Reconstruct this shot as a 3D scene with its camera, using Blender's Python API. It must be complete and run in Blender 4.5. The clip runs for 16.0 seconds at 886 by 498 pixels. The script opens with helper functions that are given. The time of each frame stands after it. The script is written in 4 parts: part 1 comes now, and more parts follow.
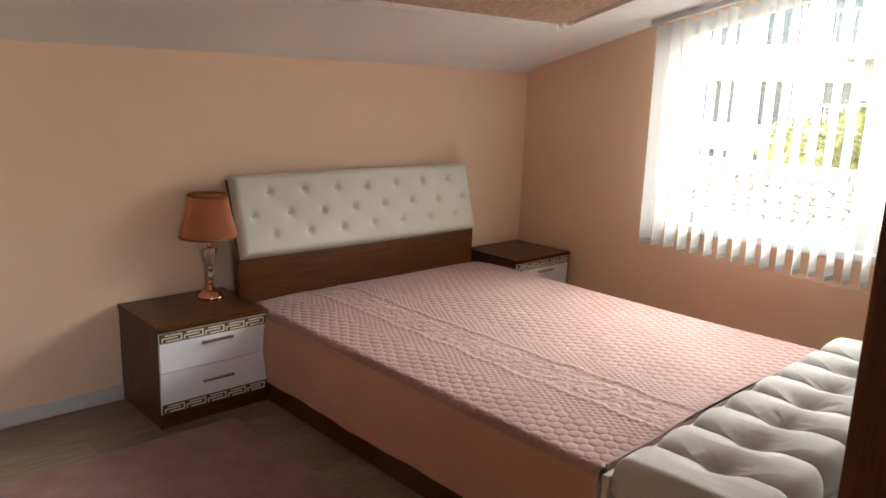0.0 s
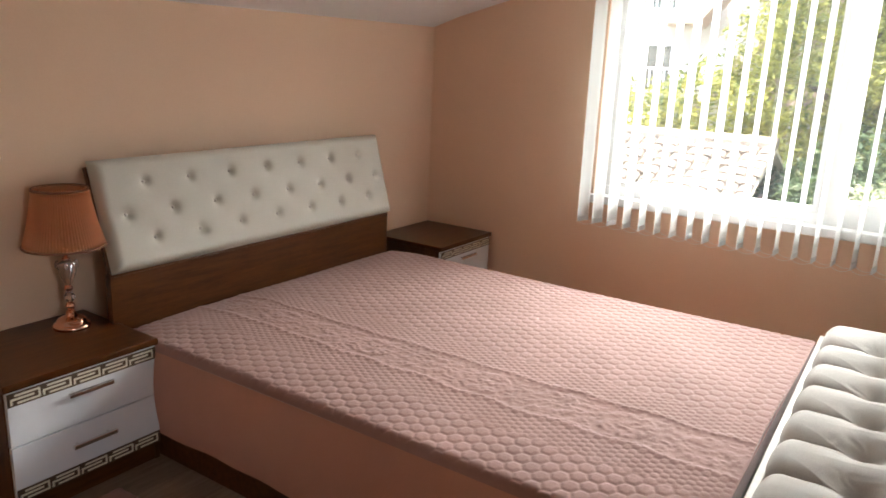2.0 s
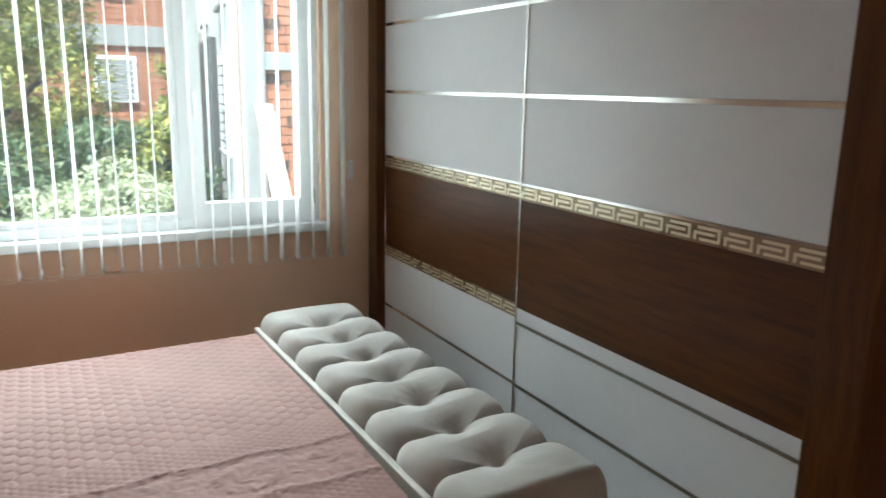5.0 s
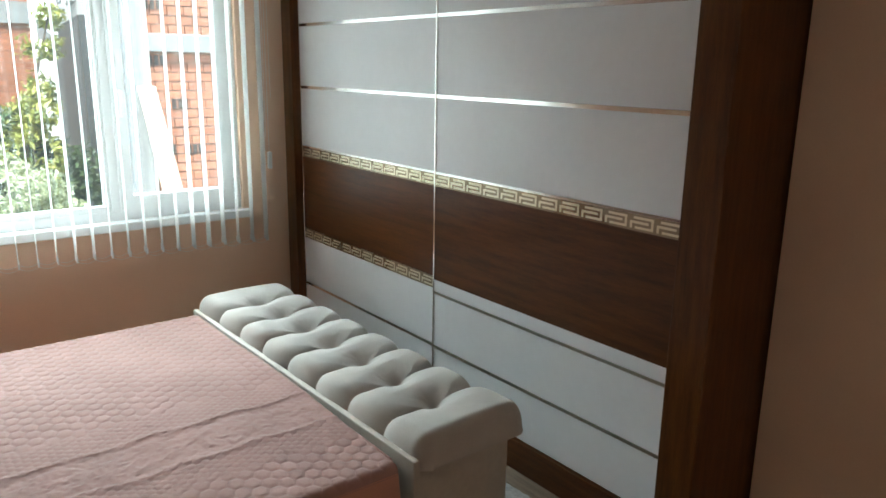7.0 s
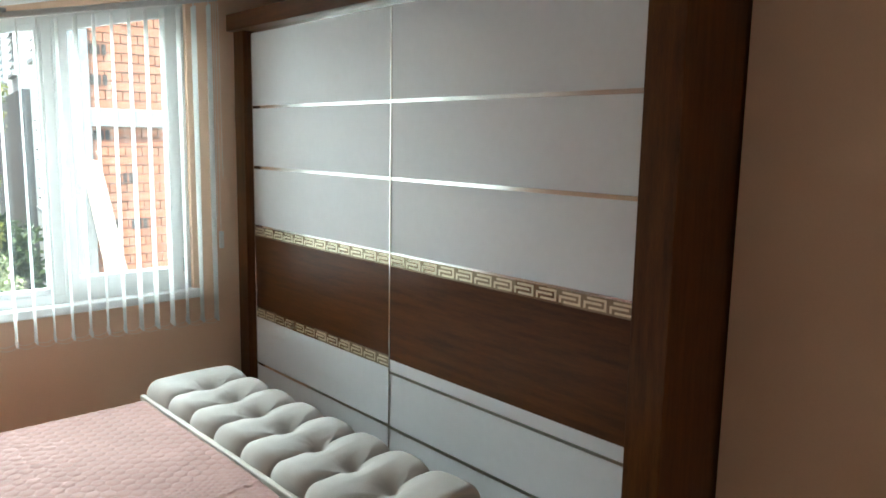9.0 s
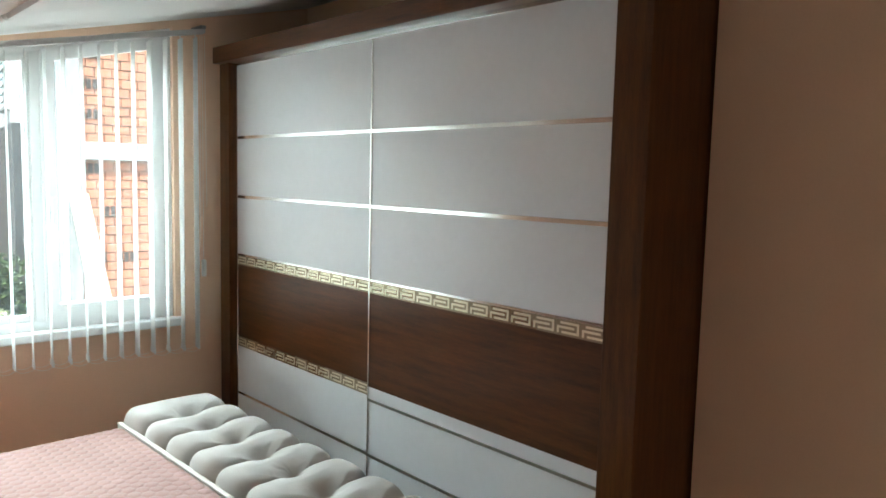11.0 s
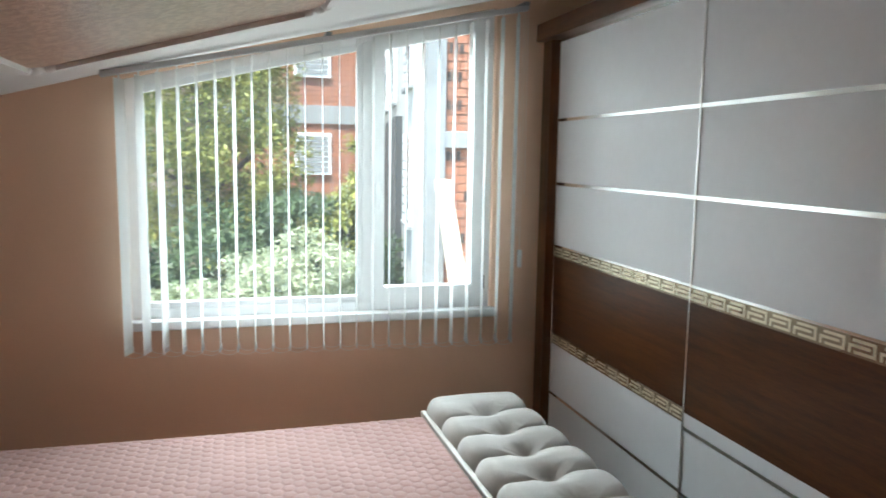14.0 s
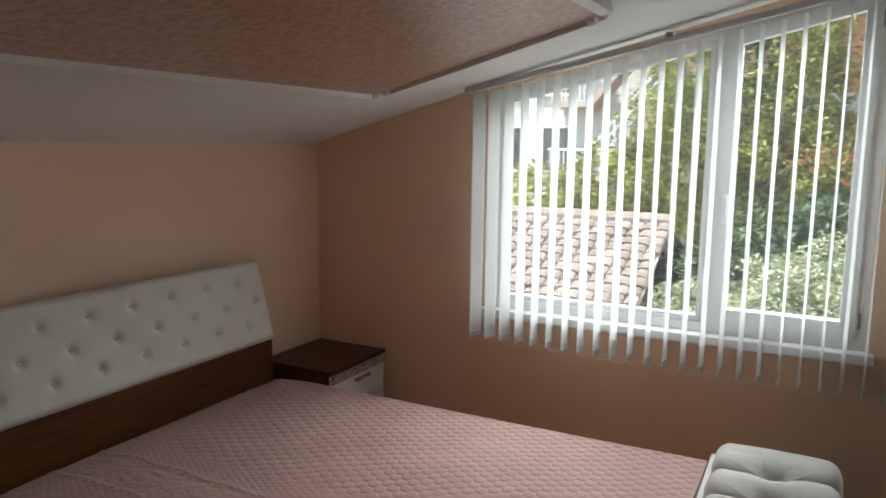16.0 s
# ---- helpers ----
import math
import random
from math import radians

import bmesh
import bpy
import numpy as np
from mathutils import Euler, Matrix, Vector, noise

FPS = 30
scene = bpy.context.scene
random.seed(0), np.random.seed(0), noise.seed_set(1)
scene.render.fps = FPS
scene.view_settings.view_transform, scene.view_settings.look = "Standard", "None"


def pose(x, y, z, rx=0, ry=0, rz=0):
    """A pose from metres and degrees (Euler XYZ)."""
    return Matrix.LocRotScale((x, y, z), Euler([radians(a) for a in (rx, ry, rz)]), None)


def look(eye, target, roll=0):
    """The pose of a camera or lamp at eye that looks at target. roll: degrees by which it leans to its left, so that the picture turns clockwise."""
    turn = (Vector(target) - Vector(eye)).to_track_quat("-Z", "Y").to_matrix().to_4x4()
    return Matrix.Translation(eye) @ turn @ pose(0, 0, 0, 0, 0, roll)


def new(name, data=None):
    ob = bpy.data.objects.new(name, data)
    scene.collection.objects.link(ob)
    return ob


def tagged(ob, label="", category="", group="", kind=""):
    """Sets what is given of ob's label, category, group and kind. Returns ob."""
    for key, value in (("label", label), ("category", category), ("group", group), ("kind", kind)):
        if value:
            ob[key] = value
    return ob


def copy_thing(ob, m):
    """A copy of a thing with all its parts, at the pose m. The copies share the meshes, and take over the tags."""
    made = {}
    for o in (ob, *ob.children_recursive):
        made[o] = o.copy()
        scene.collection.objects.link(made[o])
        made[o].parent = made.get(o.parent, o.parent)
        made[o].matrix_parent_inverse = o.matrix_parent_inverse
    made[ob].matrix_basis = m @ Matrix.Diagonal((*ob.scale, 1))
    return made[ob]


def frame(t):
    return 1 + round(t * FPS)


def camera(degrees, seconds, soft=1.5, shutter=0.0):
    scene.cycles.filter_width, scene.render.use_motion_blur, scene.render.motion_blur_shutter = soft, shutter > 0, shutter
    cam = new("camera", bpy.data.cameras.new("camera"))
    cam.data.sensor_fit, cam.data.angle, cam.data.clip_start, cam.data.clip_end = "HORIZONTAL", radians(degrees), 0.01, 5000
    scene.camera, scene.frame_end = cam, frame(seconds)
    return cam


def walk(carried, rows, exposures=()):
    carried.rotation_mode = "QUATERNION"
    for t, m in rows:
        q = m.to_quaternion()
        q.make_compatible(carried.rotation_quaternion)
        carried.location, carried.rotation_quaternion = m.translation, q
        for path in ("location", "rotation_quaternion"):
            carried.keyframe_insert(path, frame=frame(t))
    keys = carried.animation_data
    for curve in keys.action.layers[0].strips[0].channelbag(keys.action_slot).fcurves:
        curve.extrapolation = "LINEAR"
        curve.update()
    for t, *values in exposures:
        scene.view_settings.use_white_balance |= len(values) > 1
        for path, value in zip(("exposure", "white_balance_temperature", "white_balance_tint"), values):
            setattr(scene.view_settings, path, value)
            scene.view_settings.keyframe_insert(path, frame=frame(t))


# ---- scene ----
cam = camera(61.8, 16.0, soft=1.6, shutter=0.2)
PATH = [
    (0, (-0.246, 0.24, 1.534), (1.085, 1.673, 1.113), 2.0),
    (0.5, (-0.203, 0.42, 1.513), (1.161, 1.797, 1.019), 2.1),
    (1, (-0.093, 0.604, 1.515), (1.32, 1.928, 1.016), 2.2),
    (1.5, (-0.038, 0.782, 1.491), (1.428, 2.044, 0.984), 2.3),
    (2, (-0.035, 1.078, 1.496), (1.573, 2.158, 0.996), 2.4),
    (2.5, (0.037, 1.259, 1.523), (1.773, 2.122, 1.031), 2.5),
    (3, (0.102, 1.424, 1.492), (1.938, 2.065, 1.027), 2.6),
    (3.5, (0.054, 1.612, 1.475), (1.97, 1.974, 1.032), 2.4),
    (4, (0.082, 1.778, 1.452), (2.033, 1.738, 1.014), 1.8),
    (4.5, (0.138, 1.934, 1.479), (2.017, 1.397, 1.05), 1.7),
    (5, (0.1, 2.146, 1.498), (1.812, 1.203, 1.075), 1.1),
    (5.2, (0.048, 2.22, 1.509), (1.688, 1.154, 1.091), 1.3),
    (7.5, (-0.174, 2.495, 1.618), (1.339, 1.276, 1.141), 0.8),
    (8, (-0.181, 2.502, 1.626), (1.295, 1.225, 1.188), 0.9),
    (8.5, (-0.172, 2.512, 1.642), (1.292, 1.209, 1.245), 0.9),
    (9, (-0.158, 2.523, 1.65), (1.316, 1.203, 1.357), 1.0),
    (9.2, (-0.154, 2.532, 1.655), (1.323, 1.207, 1.401), 1.0),
    (11.3, (-0.23, 2.506, 1.613), (1.235, 1.159, 1.419), 1.4),
    (11.5, (-0.231, 2.491, 1.615), (1.229, 1.143, 1.392), 1.4),
    (12, (-0.242, 2.463, 1.619), (1.234, 1.133, 1.385), 1.4),
    (12.5, (-0.209, 2.432, 1.596), (1.355, 1.207, 1.367), 1.5),
    (13, (-0.191, 2.368, 1.59), (1.475, 1.286, 1.354), 1.3),
    (13.5, (-0.097, 2.26, 1.595), (1.659, 1.335, 1.35), 1.1),
    (14, (0.036, 2.145, 1.613), (1.95, 1.622, 1.364), 0.9),
    (14.5, (0.061, 1.909, 1.648), (2.038, 1.75, 1.391), 0.6),
    (15, (0.085, 1.609, 1.676), (2.053, 1.846, 1.416), 0.5),
    (15.5, (0.194, 1.319, 1.703), (2.085, 1.909, 1.423), 0.6),
    (16, (0.175, 1.035, 1.692), (1.93, 1.951, 1.405), 0.7),
]
EXPOSURES = [(0.0, 3.02, 7000, 8), (1.6, 3.02, 6900, 7), (3.5, 2.55, 6300, 4), (5.0, 2.48, 6000, -4), (9.0, 2.76, 5980, -6), (11.5, 2.84, 5940, -6), (12.5, 2.78, 5850, -6), (13.5, 2.62, 5850, -5), (14.0, 2.45, 5900, -2), (15.0, 2.42, 6500, 2), (15.5, 2.16, 6400, 3), (16.0, 1.84, 6350, 3)]
walk(cam, [(t, look(eye, target, roll)) for t, eye, target, roll in PATH], EXPOSURES)
SKY, SUN, WINDOW_SKY, HALL_FILL = 0.15, 4.0, 720.0, 2.2


# ---- world and light ----
world = bpy.data.worlds.new("sky_world")
scene.world = world
world.use_nodes = True
wn = world.node_tree
sky = wn.nodes.new("ShaderNodeTexSky")
sky.sky_type, sky.sun_disc = "NISHITA", False
SUN_DIR = Vector((-0.3, 0.2, 0.93)).normalized()
sky.sun_elevation = math.asin(SUN_DIR.z)
sky.sun_rotation = math.atan2(SUN_DIR.x, SUN_DIR.y)
wn.nodes["Background"].inputs["Strength"].default_value = SKY
wn.links.new(sky.outputs[0], wn.nodes["Background"].inputs["Color"])
sun_data = bpy.data.lights.new("sun", "SUN")
sun_data.energy, sun_data.angle, sun_data.color = SUN, radians(0.6), (1.0, 0.95, 0.87)
sun = new("sun", sun_data)
sun.matrix_world = look((0, 0, 30), Vector((0, 0, 30)) - SUN_DIR)
# the open sky above the garden, just outside and above the window
sky_data = bpy.data.lights.new("window_sky", "AREA")
sky_data.shape, sky_data.size, sky_data.size_y, sky_data.energy, sky_data.color = "RECTANGLE", 14.0, 3.6, WINDOW_SKY, (0.92, 0.97, 1.0)
window_sky = new("window_sky", sky_data)
window_sky.matrix_world = look((9.3, 1.9, 5.35), (2.0, 1.8, 1.0))
# unseen fill lamp added at the end of the hallway, behind the doorway
hall_data = bpy.data.lights.new("hall_fill_light", "AREA")
hall_data.shape, hall_data.size, hall_data.size_y, hall_data.energy, hall_data.color = "RECTANGLE", 1.1, 1.3, HALL_FILL, (0.97, 0.98, 1.0)
hall_fill = new("hall_fill_light", hall_data)
hall_fill.matrix_world = look((-0.13, -1.33, 1.5), (-0.05, 1.0, 1.4))


# ---- materials ----
def nodes_of(name):
    m = bpy.data.materials.new(name)
    m.use_nodes = True
    return m, m.node_tree, m.node_tree.nodes["Principled BSDF"]


def mixed(nt, a, b, fac):
    mx = nt.nodes.new("ShaderNodeMix")
    mx.data_type = "RGBA"
    mx.inputs["A"].default_value, mx.inputs["B"].default_value = (*a, 1), (*b, 1)
    nt.links.new(fac, mx.inputs["Factor"])
    return mx


def noise_out(nt, scale, detail=4.0, stretch=(1, 1, 1), rough=0.55):
    tc = nt.nodes.new("ShaderNodeTexCoord")
    mp = nt.nodes.new("ShaderNodeMapping")
    mp.inputs["Scale"].default_value = stretch
    nz = nt.nodes.new("ShaderNodeTexNoise")
    nz.inputs["Scale"].default_value, nz.inputs["Detail"].default_value, nz.inputs["Roughness"].default_value = scale, detail, rough
    nt.links.new(tc.outputs["Object"], mp.inputs["Vector"])
    nt.links.new(mp.outputs[0], nz.inputs["Vector"])
    return nz.outputs["Fac"]


def ramp(nt, fac, lo, hi):
    r = nt.nodes.new("ShaderNodeMapRange")
    r.inputs["From Min"].default_value, r.inputs["From Max"].default_value = lo, hi
    nt.links.new(fac, r.inputs["Value"])
    return r.outputs[0]


def bumped(nt, bsdf, height, strength, distance):
    bp = nt.nodes.new("ShaderNodeBump")
    bp.inputs["Strength"].default_value, bp.inputs["Distance"].default_value = strength, distance
    nt.links.new(height, bp.inputs["Height"])
    nt.links.new(bp.outputs[0], bsdf.inputs["Normal"])


def surface(name, a, b, rough=0.6, metal=0.0, big=1.5, fine=60.0, bump=0.15, dist=0.002, spec=0.5, sheen=0.0, rand=0.0, stretch=(1, 1, 1)):
    """Two colours mixed at a large and a fine scale, with fine relief."""
    m, nt, bsdf = nodes_of(name)
    n1, n2 = noise_out(nt, big, 3.0), noise_out(nt, fine, 5.0, stretch)
    add = nt.nodes.new("ShaderNodeMath")
    add.operation = "MULTIPLY_ADD"
    add.inputs[1].default_value = 0.5
    nt.links.new(n2, add.inputs[0])
    half = nt.nodes.new("ShaderNodeMath")
    half.operation = "MULTIPLY"
    half.inputs[1].default_value = 0.5
    nt.links.new(n1, half.inputs[0])
    nt.links.new(half.outputs[0], add.inputs[2])
    fac = ramp(nt, add.outputs[0], 0.36, 0.64)
    mx = mixed(nt, a, b, fac)
    out = mx.outputs["Result"]
    if rand:
        oi = nt.nodes.new("ShaderNodeObjectInfo")
        hsv = nt.nodes.new("ShaderNodeHueSaturation")
        mr = nt.nodes.new("ShaderNodeMapRange")
        mr.inputs["To Min"].default_value, mr.inputs["To Max"].default_value = 1 - rand, 1 + rand
        nt.links.new(oi.outputs["Random"], mr.inputs["Value"])
        nt.links.new(mr.outputs[0], hsv.inputs["Value"])
        nt.links.new(out, hsv.inputs["Color"])
        out = hsv.outputs[0]
    nt.links.new(out, bsdf.inputs["Base Color"])
    rr = nt.nodes.new("ShaderNodeMapRange")
    rr.inputs["To Min"].default_value, rr.inputs["To Max"].default_value = max(rough - 0.07, 0.02), min(rough + 0.07, 1)
    nt.links.new(n1, rr.inputs["Value"])
    nt.links.new(rr.outputs[0], bsdf.inputs["Roughness"])
    bsdf.inputs["Metallic"].default_value = metal
    bsdf.inputs["Specular IOR Level"].default_value = spec
    if sheen:
        bsdf.inputs["Sheen Weight"].default_value, bsdf.inputs["Sheen Roughness"].default_value = sheen, 0.4
    if bump:
        bumped(nt, bsdf, n2, bump, dist)
    return m


def wood(name, dark, light, stretch, rough=0.3, rand=0.0, bump=0.08):
    """Long streaks and fine pores along the grain."""
    m, nt, bsdf = nodes_of(name)
    n1 = noise_out(nt, 7.0, 6.0, stretch, 0.6)
    n2 = noise_out(nt, 60.0, 4.0, stretch, 0.6)
    ad = nt.nodes.new("ShaderNodeMath")
    ad.operation = "MULTIPLY_ADD"
    ad.inputs[1].default_value = 0.35
    nt.links.new(n2, ad.inputs[0])
    mu = nt.nodes.new("ShaderNodeMath")
    mu.operation = "MULTIPLY"
    mu.inputs[1].default_value = 0.65
    nt.links.new(n1, mu.inputs[0])
    nt.links.new(mu.outputs[0], ad.inputs[2])
    mx = mixed(nt, dark, light, ramp(nt, ad.outputs[0], 0.33, 0.67))
    out = mx.outputs["Result"]
    if rand:
        oi = nt.nodes.new("ShaderNodeObjectInfo")
        hsv = nt.nodes.new("ShaderNodeHueSaturation")
        mr = nt.nodes.new("ShaderNodeMapRange")
        mr.inputs["To Min"].default_value, mr.inputs["To Max"].default_value = 1 - rand, 1 + rand
        nt.links.new(oi.outputs["Random"], mr.inputs["Value"])
        nt.links.new(mr.outputs[0], hsv.inputs["Value"])
        nt.links.new(out, hsv.inputs["Color"])
        out = hsv.outputs[0]
    nt.links.new(out, bsdf.inputs["Base Color"])
    bsdf.inputs["Roughness"].default_value = rough
    bsdf.inputs["Specular IOR Level"].default_value = 0.28
    bumped(nt, bsdf, n2, bump, 0.001)
    return m


M_WALL = surface("peach_wall_paint", (0.82, 0.575, 0.415), (0.86, 0.615, 0.45), 0.72, big=0.9, fine=140, bump=0.25, dist=0.0015, spec=0.3)
M_CEIL = surface("white_ceiling_paint", (0.82, 0.8, 0.78), (0.87, 0.85, 0.83), 0.75, big=0.8, fine=120, bump=0.15, spec=0.25)
M_PLASTER = surface("hall_paint", (0.6, 0.52, 0.45), (0.66, 0.58, 0.5), 0.8, big=1, fine=90)
M_BASE = surface("grey_white_skirting", (0.55, 0.53, 0.51), (0.62, 0.6, 0.58), 0.5, fine=40, bump=0.05)
M_MOULD = surface("white_plaster_moulding", (0.78, 0.75, 0.72), (0.86, 0.83, 0.8), 0.5, big=6, fine=80, bump=0.2)
M_WALNUT = wood("dark_walnut_board", (0.045, 0.0155, 0.0045), (0.125, 0.042, 0.0108), (0.5, 6, 6), 0.3)
M_WALNUT_V = wood("dark_walnut_upright", (0.05, 0.018, 0.005), (0.14, 0.05, 0.013), (6, 6, 0.5), 0.3)
M_FLOOR = wood("grey_brown_laminate", (0.17, 0.125, 0.088), (0.34, 0.265, 0.195), (0.6, 7, 7), 0.38, rand=0.13)
M_GLOSS = surface("white_lacquer", (0.79, 0.79, 0.81), (0.82, 0.82, 0.84), 0.35, big=1.2, fine=30, bump=0.0)
M_CHROME = surface("polished_aluminium", (0.78, 0.77, 0.75), (0.86, 0.85, 0.83), 0.16, metal=1.0, fine=200, bump=0.02)
M_BRONZE = surface("dark_bronze_strip", (0.10, 0.065, 0.04), (0.16, 0.105, 0.065), 0.3, metal=0.5, fine=150, bump=0.02)
M_BAND = surface("champagne_strip", (0.27, 0.21, 0.14), (0.36, 0.29, 0.2), 0.28, metal=0.9, fine=150, bump=0.02)
M_BUTTON = surface("dull_crystal", (0.42, 0.39, 0.35), (0.52, 0.49, 0.45), 0.4, metal=0.5, fine=200, bump=0.02)
M_KEY = surface("cream_key_pattern", (0.74, 0.66, 0.5), (0.84, 0.77, 0.62), 0.4, fine=90, bump=0.05)
M_GOLD = surface("gilt_key_pattern", (0.75, 0.66, 0.48), (0.85, 0.78, 0.6), 0.3, metal=0.6, fine=90, bump=0.05)
M_LEATHER = surface("cream_leatherette", (0.53, 0.50, 0.43), (0.59, 0.56, 0.49), 0.5, big=3, fine=260, bump=0.2, dist=0.0008)
M_VELVET = surface("pale_grey_velour", (0.45, 0.415, 0.38), (0.525, 0.49, 0.45), 0.85, big=8, fine=300, bump=0.3, dist=0.001, sheen=0.35, spec=0.2)
M_CREAM = surface("cream_board", (0.5, 0.45, 0.385), (0.57, 0.515, 0.445), 0.5, fine=40, bump=0.05)
M_SPREAD = surface("pink_quilted_cotton", (0.355, 0.203, 0.18), (0.435, 0.26, 0.233), 0.82, big=4, fine=420, bump=0.35, dist=0.0012, sheen=0.25, spec=0.2)
M_SKIRT = surface("pink_plain_cotton", (0.54, 0.272, 0.198), (0.62, 0.325, 0.245), 0.85, big=3, fine=420, bump=0.25, dist=0.001, sheen=0.15, spec=0.2)
M_RUG = surface("pink_pile", (0.25, 0.125, 0.1), (0.38, 0.215, 0.18), 0.95, big=9, fine=220, bump=0.8, dist=0.008, sheen=0.3, spec=0.1)
M_RUG_GREY = surface("grey_woven_rug", (0.38, 0.37, 0.36), (0.6, 0.59, 0.57), 0.95, big=14, fine=90, bump=0.5, dist=0.004, spec=0.1)
M_SHADE = surface("peach_pleated_fabric", (0.86, 0.5, 0.32), (0.92, 0.57, 0.38), 0.75, big=12, fine=200, bump=0.2, sheen=0.2)
nt = M_SHADE.node_tree
shade_tr, shade_mix = nt.nodes.new("ShaderNodeBsdfTranslucent"), nt.nodes.new("ShaderNodeMixShader")
shade_tr.inputs["Color"].default_value = (0.98, 0.66, 0.42, 1)
shade_mix.inputs[0].default_value = 0.65
nt.links.new(nt.nodes["Principled BSDF"].outputs[0], shade_mix.inputs[1])
nt.links.new(shade_tr.outputs[0], shade_mix.inputs[2])
nt.links.new(shade_mix.outputs[0], nt.nodes["Material Output"].inputs["Surface"])
M_TRIM = surface("brown_braid", (0.25, 0.11, 0.06), (0.33, 0.16, 0.09), 0.7, fine=300)
M_COPPER = surface("rose_gold_metal", (0.78, 0.4, 0.27), (0.86, 0.48, 0.34), 0.16, metal=1.0, fine=90, bump=0.02)
M_PVC = surface("white_window_plastic", (0.8, 0.8, 0.8), (0.85, 0.85, 0.85), 0.35, big=2, fine=30, bump=0.02)
M_STEEL = surface("grey_steel", (0.3, 0.3, 0.31), (0.4, 0.4, 0.41), 0.4, metal=0.8, fine=60)
M_RAIL = surface("grey_painted_rail", (0.58, 0.57, 0.57), (0.66, 0.65, 0.65), 0.4, fine=60, bump=0.03)


def glass(name, colour=(1, 1, 1), ior=1.45, rough=0.0):
    m, nt, bsdf = nodes_of(name)
    bsdf.inputs["Base Color"].default_value = (*colour, 1)
    bsdf.inputs["Roughness"].default_value, bsdf.inputs["Transmission Weight"].default_value, bsdf.inputs["IOR"].default_value = rough, 1.0, ior
    return m


def hazy_pane():
    m, nt, bsdf = nodes_of("window_glass")
    bsdf.inputs["Roughness"].default_value, bsdf.inputs["Transmission Weight"].default_value, bsdf.inputs["IOR"].default_value = 0.0, 1.0, 1.45
    # glare veil over the view, put into the glass as a translucent share
    tr = nt.nodes.new("ShaderNodeBsdfTranslucent")
    tr.inputs["Color"].default_value = (0.9, 0.92, 0.9, 1)
    fac = nt.nodes.new("ShaderNodeMapRange")
    fac.inputs["To Min"].default_value, fac.inputs["To Max"].default_value = 0.003, 0.012
    nt.links.new(noise_out(nt, 3.0, 6.0), fac.inputs["Value"])
    ms = nt.nodes.new("ShaderNodeMixShader")
    nt.links.new(fac.outputs[0], ms.inputs[0])
    nt.links.new(bsdf.outputs[0], ms.inputs[1])
    nt.links.new(tr.outputs[0], ms.inputs[2])
    nt.links.new(ms.outputs[0], nt.nodes["Material Output"].inputs["Surface"])
    return m


M_PANE = hazy_pane()
M_CRYSTAL = glass("cut_crystal", (1.0, 0.97, 0.95), 1.55)


def slat_material():
    m, nt, bsdf = nodes_of("white_blind_fabric")
    n = noise_out(nt, 180, 3, (1, 1, 0.15))
    mx = mixed(nt, (0.86, 0.86, 0.85), (0.92, 0.92, 0.91), n)
    nt.links.new(mx.outputs["Result"], bsdf.inputs["Base Color"])
    bsdf.inputs["Roughness"].default_value = 0.7
    tr = nt.nodes.new("ShaderNodeBsdfTranslucent")
    tr.inputs["Color"].default_value = (0.9, 0.9, 0.88, 1)
    ms = nt.nodes.new("ShaderNodeMixShader")
    ms.inputs[0].default_value = 0.52
    nt.links.new(bsdf.outputs[0], ms.inputs[1])
    nt.links.new(tr.outputs[0], ms.inputs[2])
    nt.links.new(ms.outputs[0], nt.nodes["Material Output"].inputs["Surface"])
    bumped(nt, bsdf, n, 0.1, 0.001)
    return m


M_SLAT = slat_material()


def ceiling_paper():
    """Terracotta-pink wallpaper with a satin, crinkled relief."""
    m, nt, bsdf = nodes_of("pink_crinkled_wallpaper")
    n1 = noise_out(nt, 38, 5, (1, 1, 1), 0.65)
    n2 = noise_out(nt, 1.2, 2)
    v = ramp(nt, n1, 0.42, 0.58)
    mx = mixed(nt, (0.44, 0.26, 0.185), (0.6, 0.41, 0.3), v)
    nt.links.new(mx.outputs["Result"], bsdf.inputs["Base Color"])
    bsdf.inputs["Roughness"].default_value = 0.3
    bsdf.inputs["Specular IOR Level"].default_value = 0.7
    bumped(nt, bsdf, v, 0.35, 0.003)
    return m


M_PAPER = ceiling_paper()


def leaf_material(name, a, b):
    m, nt, bsdf = nodes_of(name)
    ge = nt.nodes.new("ShaderNodeNewGeometry")
    n = noise_out(nt, 0.9, 2)
    ad = nt.nodes.new("ShaderNodeMath")
    ad.operation = "ADD"
    nt.links.new(ge.outputs["Random Per Island"], ad.inputs[0])
    nt.links.new(n, ad.inputs[1])
    mx = mixed(nt, a, b, ramp(nt, ad.outputs[0], 0.4, 1.4))
    nt.links.new(mx.outputs["Result"], bsdf.inputs["Base Color"])
    bsdf.inputs["Roughness"].default_value = 0.5
    tr = nt.nodes.new("ShaderNodeBsdfTranslucent")
    nt.links.new(mx.outputs["Result"], tr.inputs["Color"])
    ms = nt.nodes.new("ShaderNodeMixShader")
    ms.inputs[0].default_value = 0.3
    nt.links.new(bsdf.outputs[0], ms.inputs[1])
    nt.links.new(tr.outputs[0], ms.inputs[2])
    nt.links.new(ms.outputs[0], nt.nodes["Material Output"].inputs["Surface"])
    return m


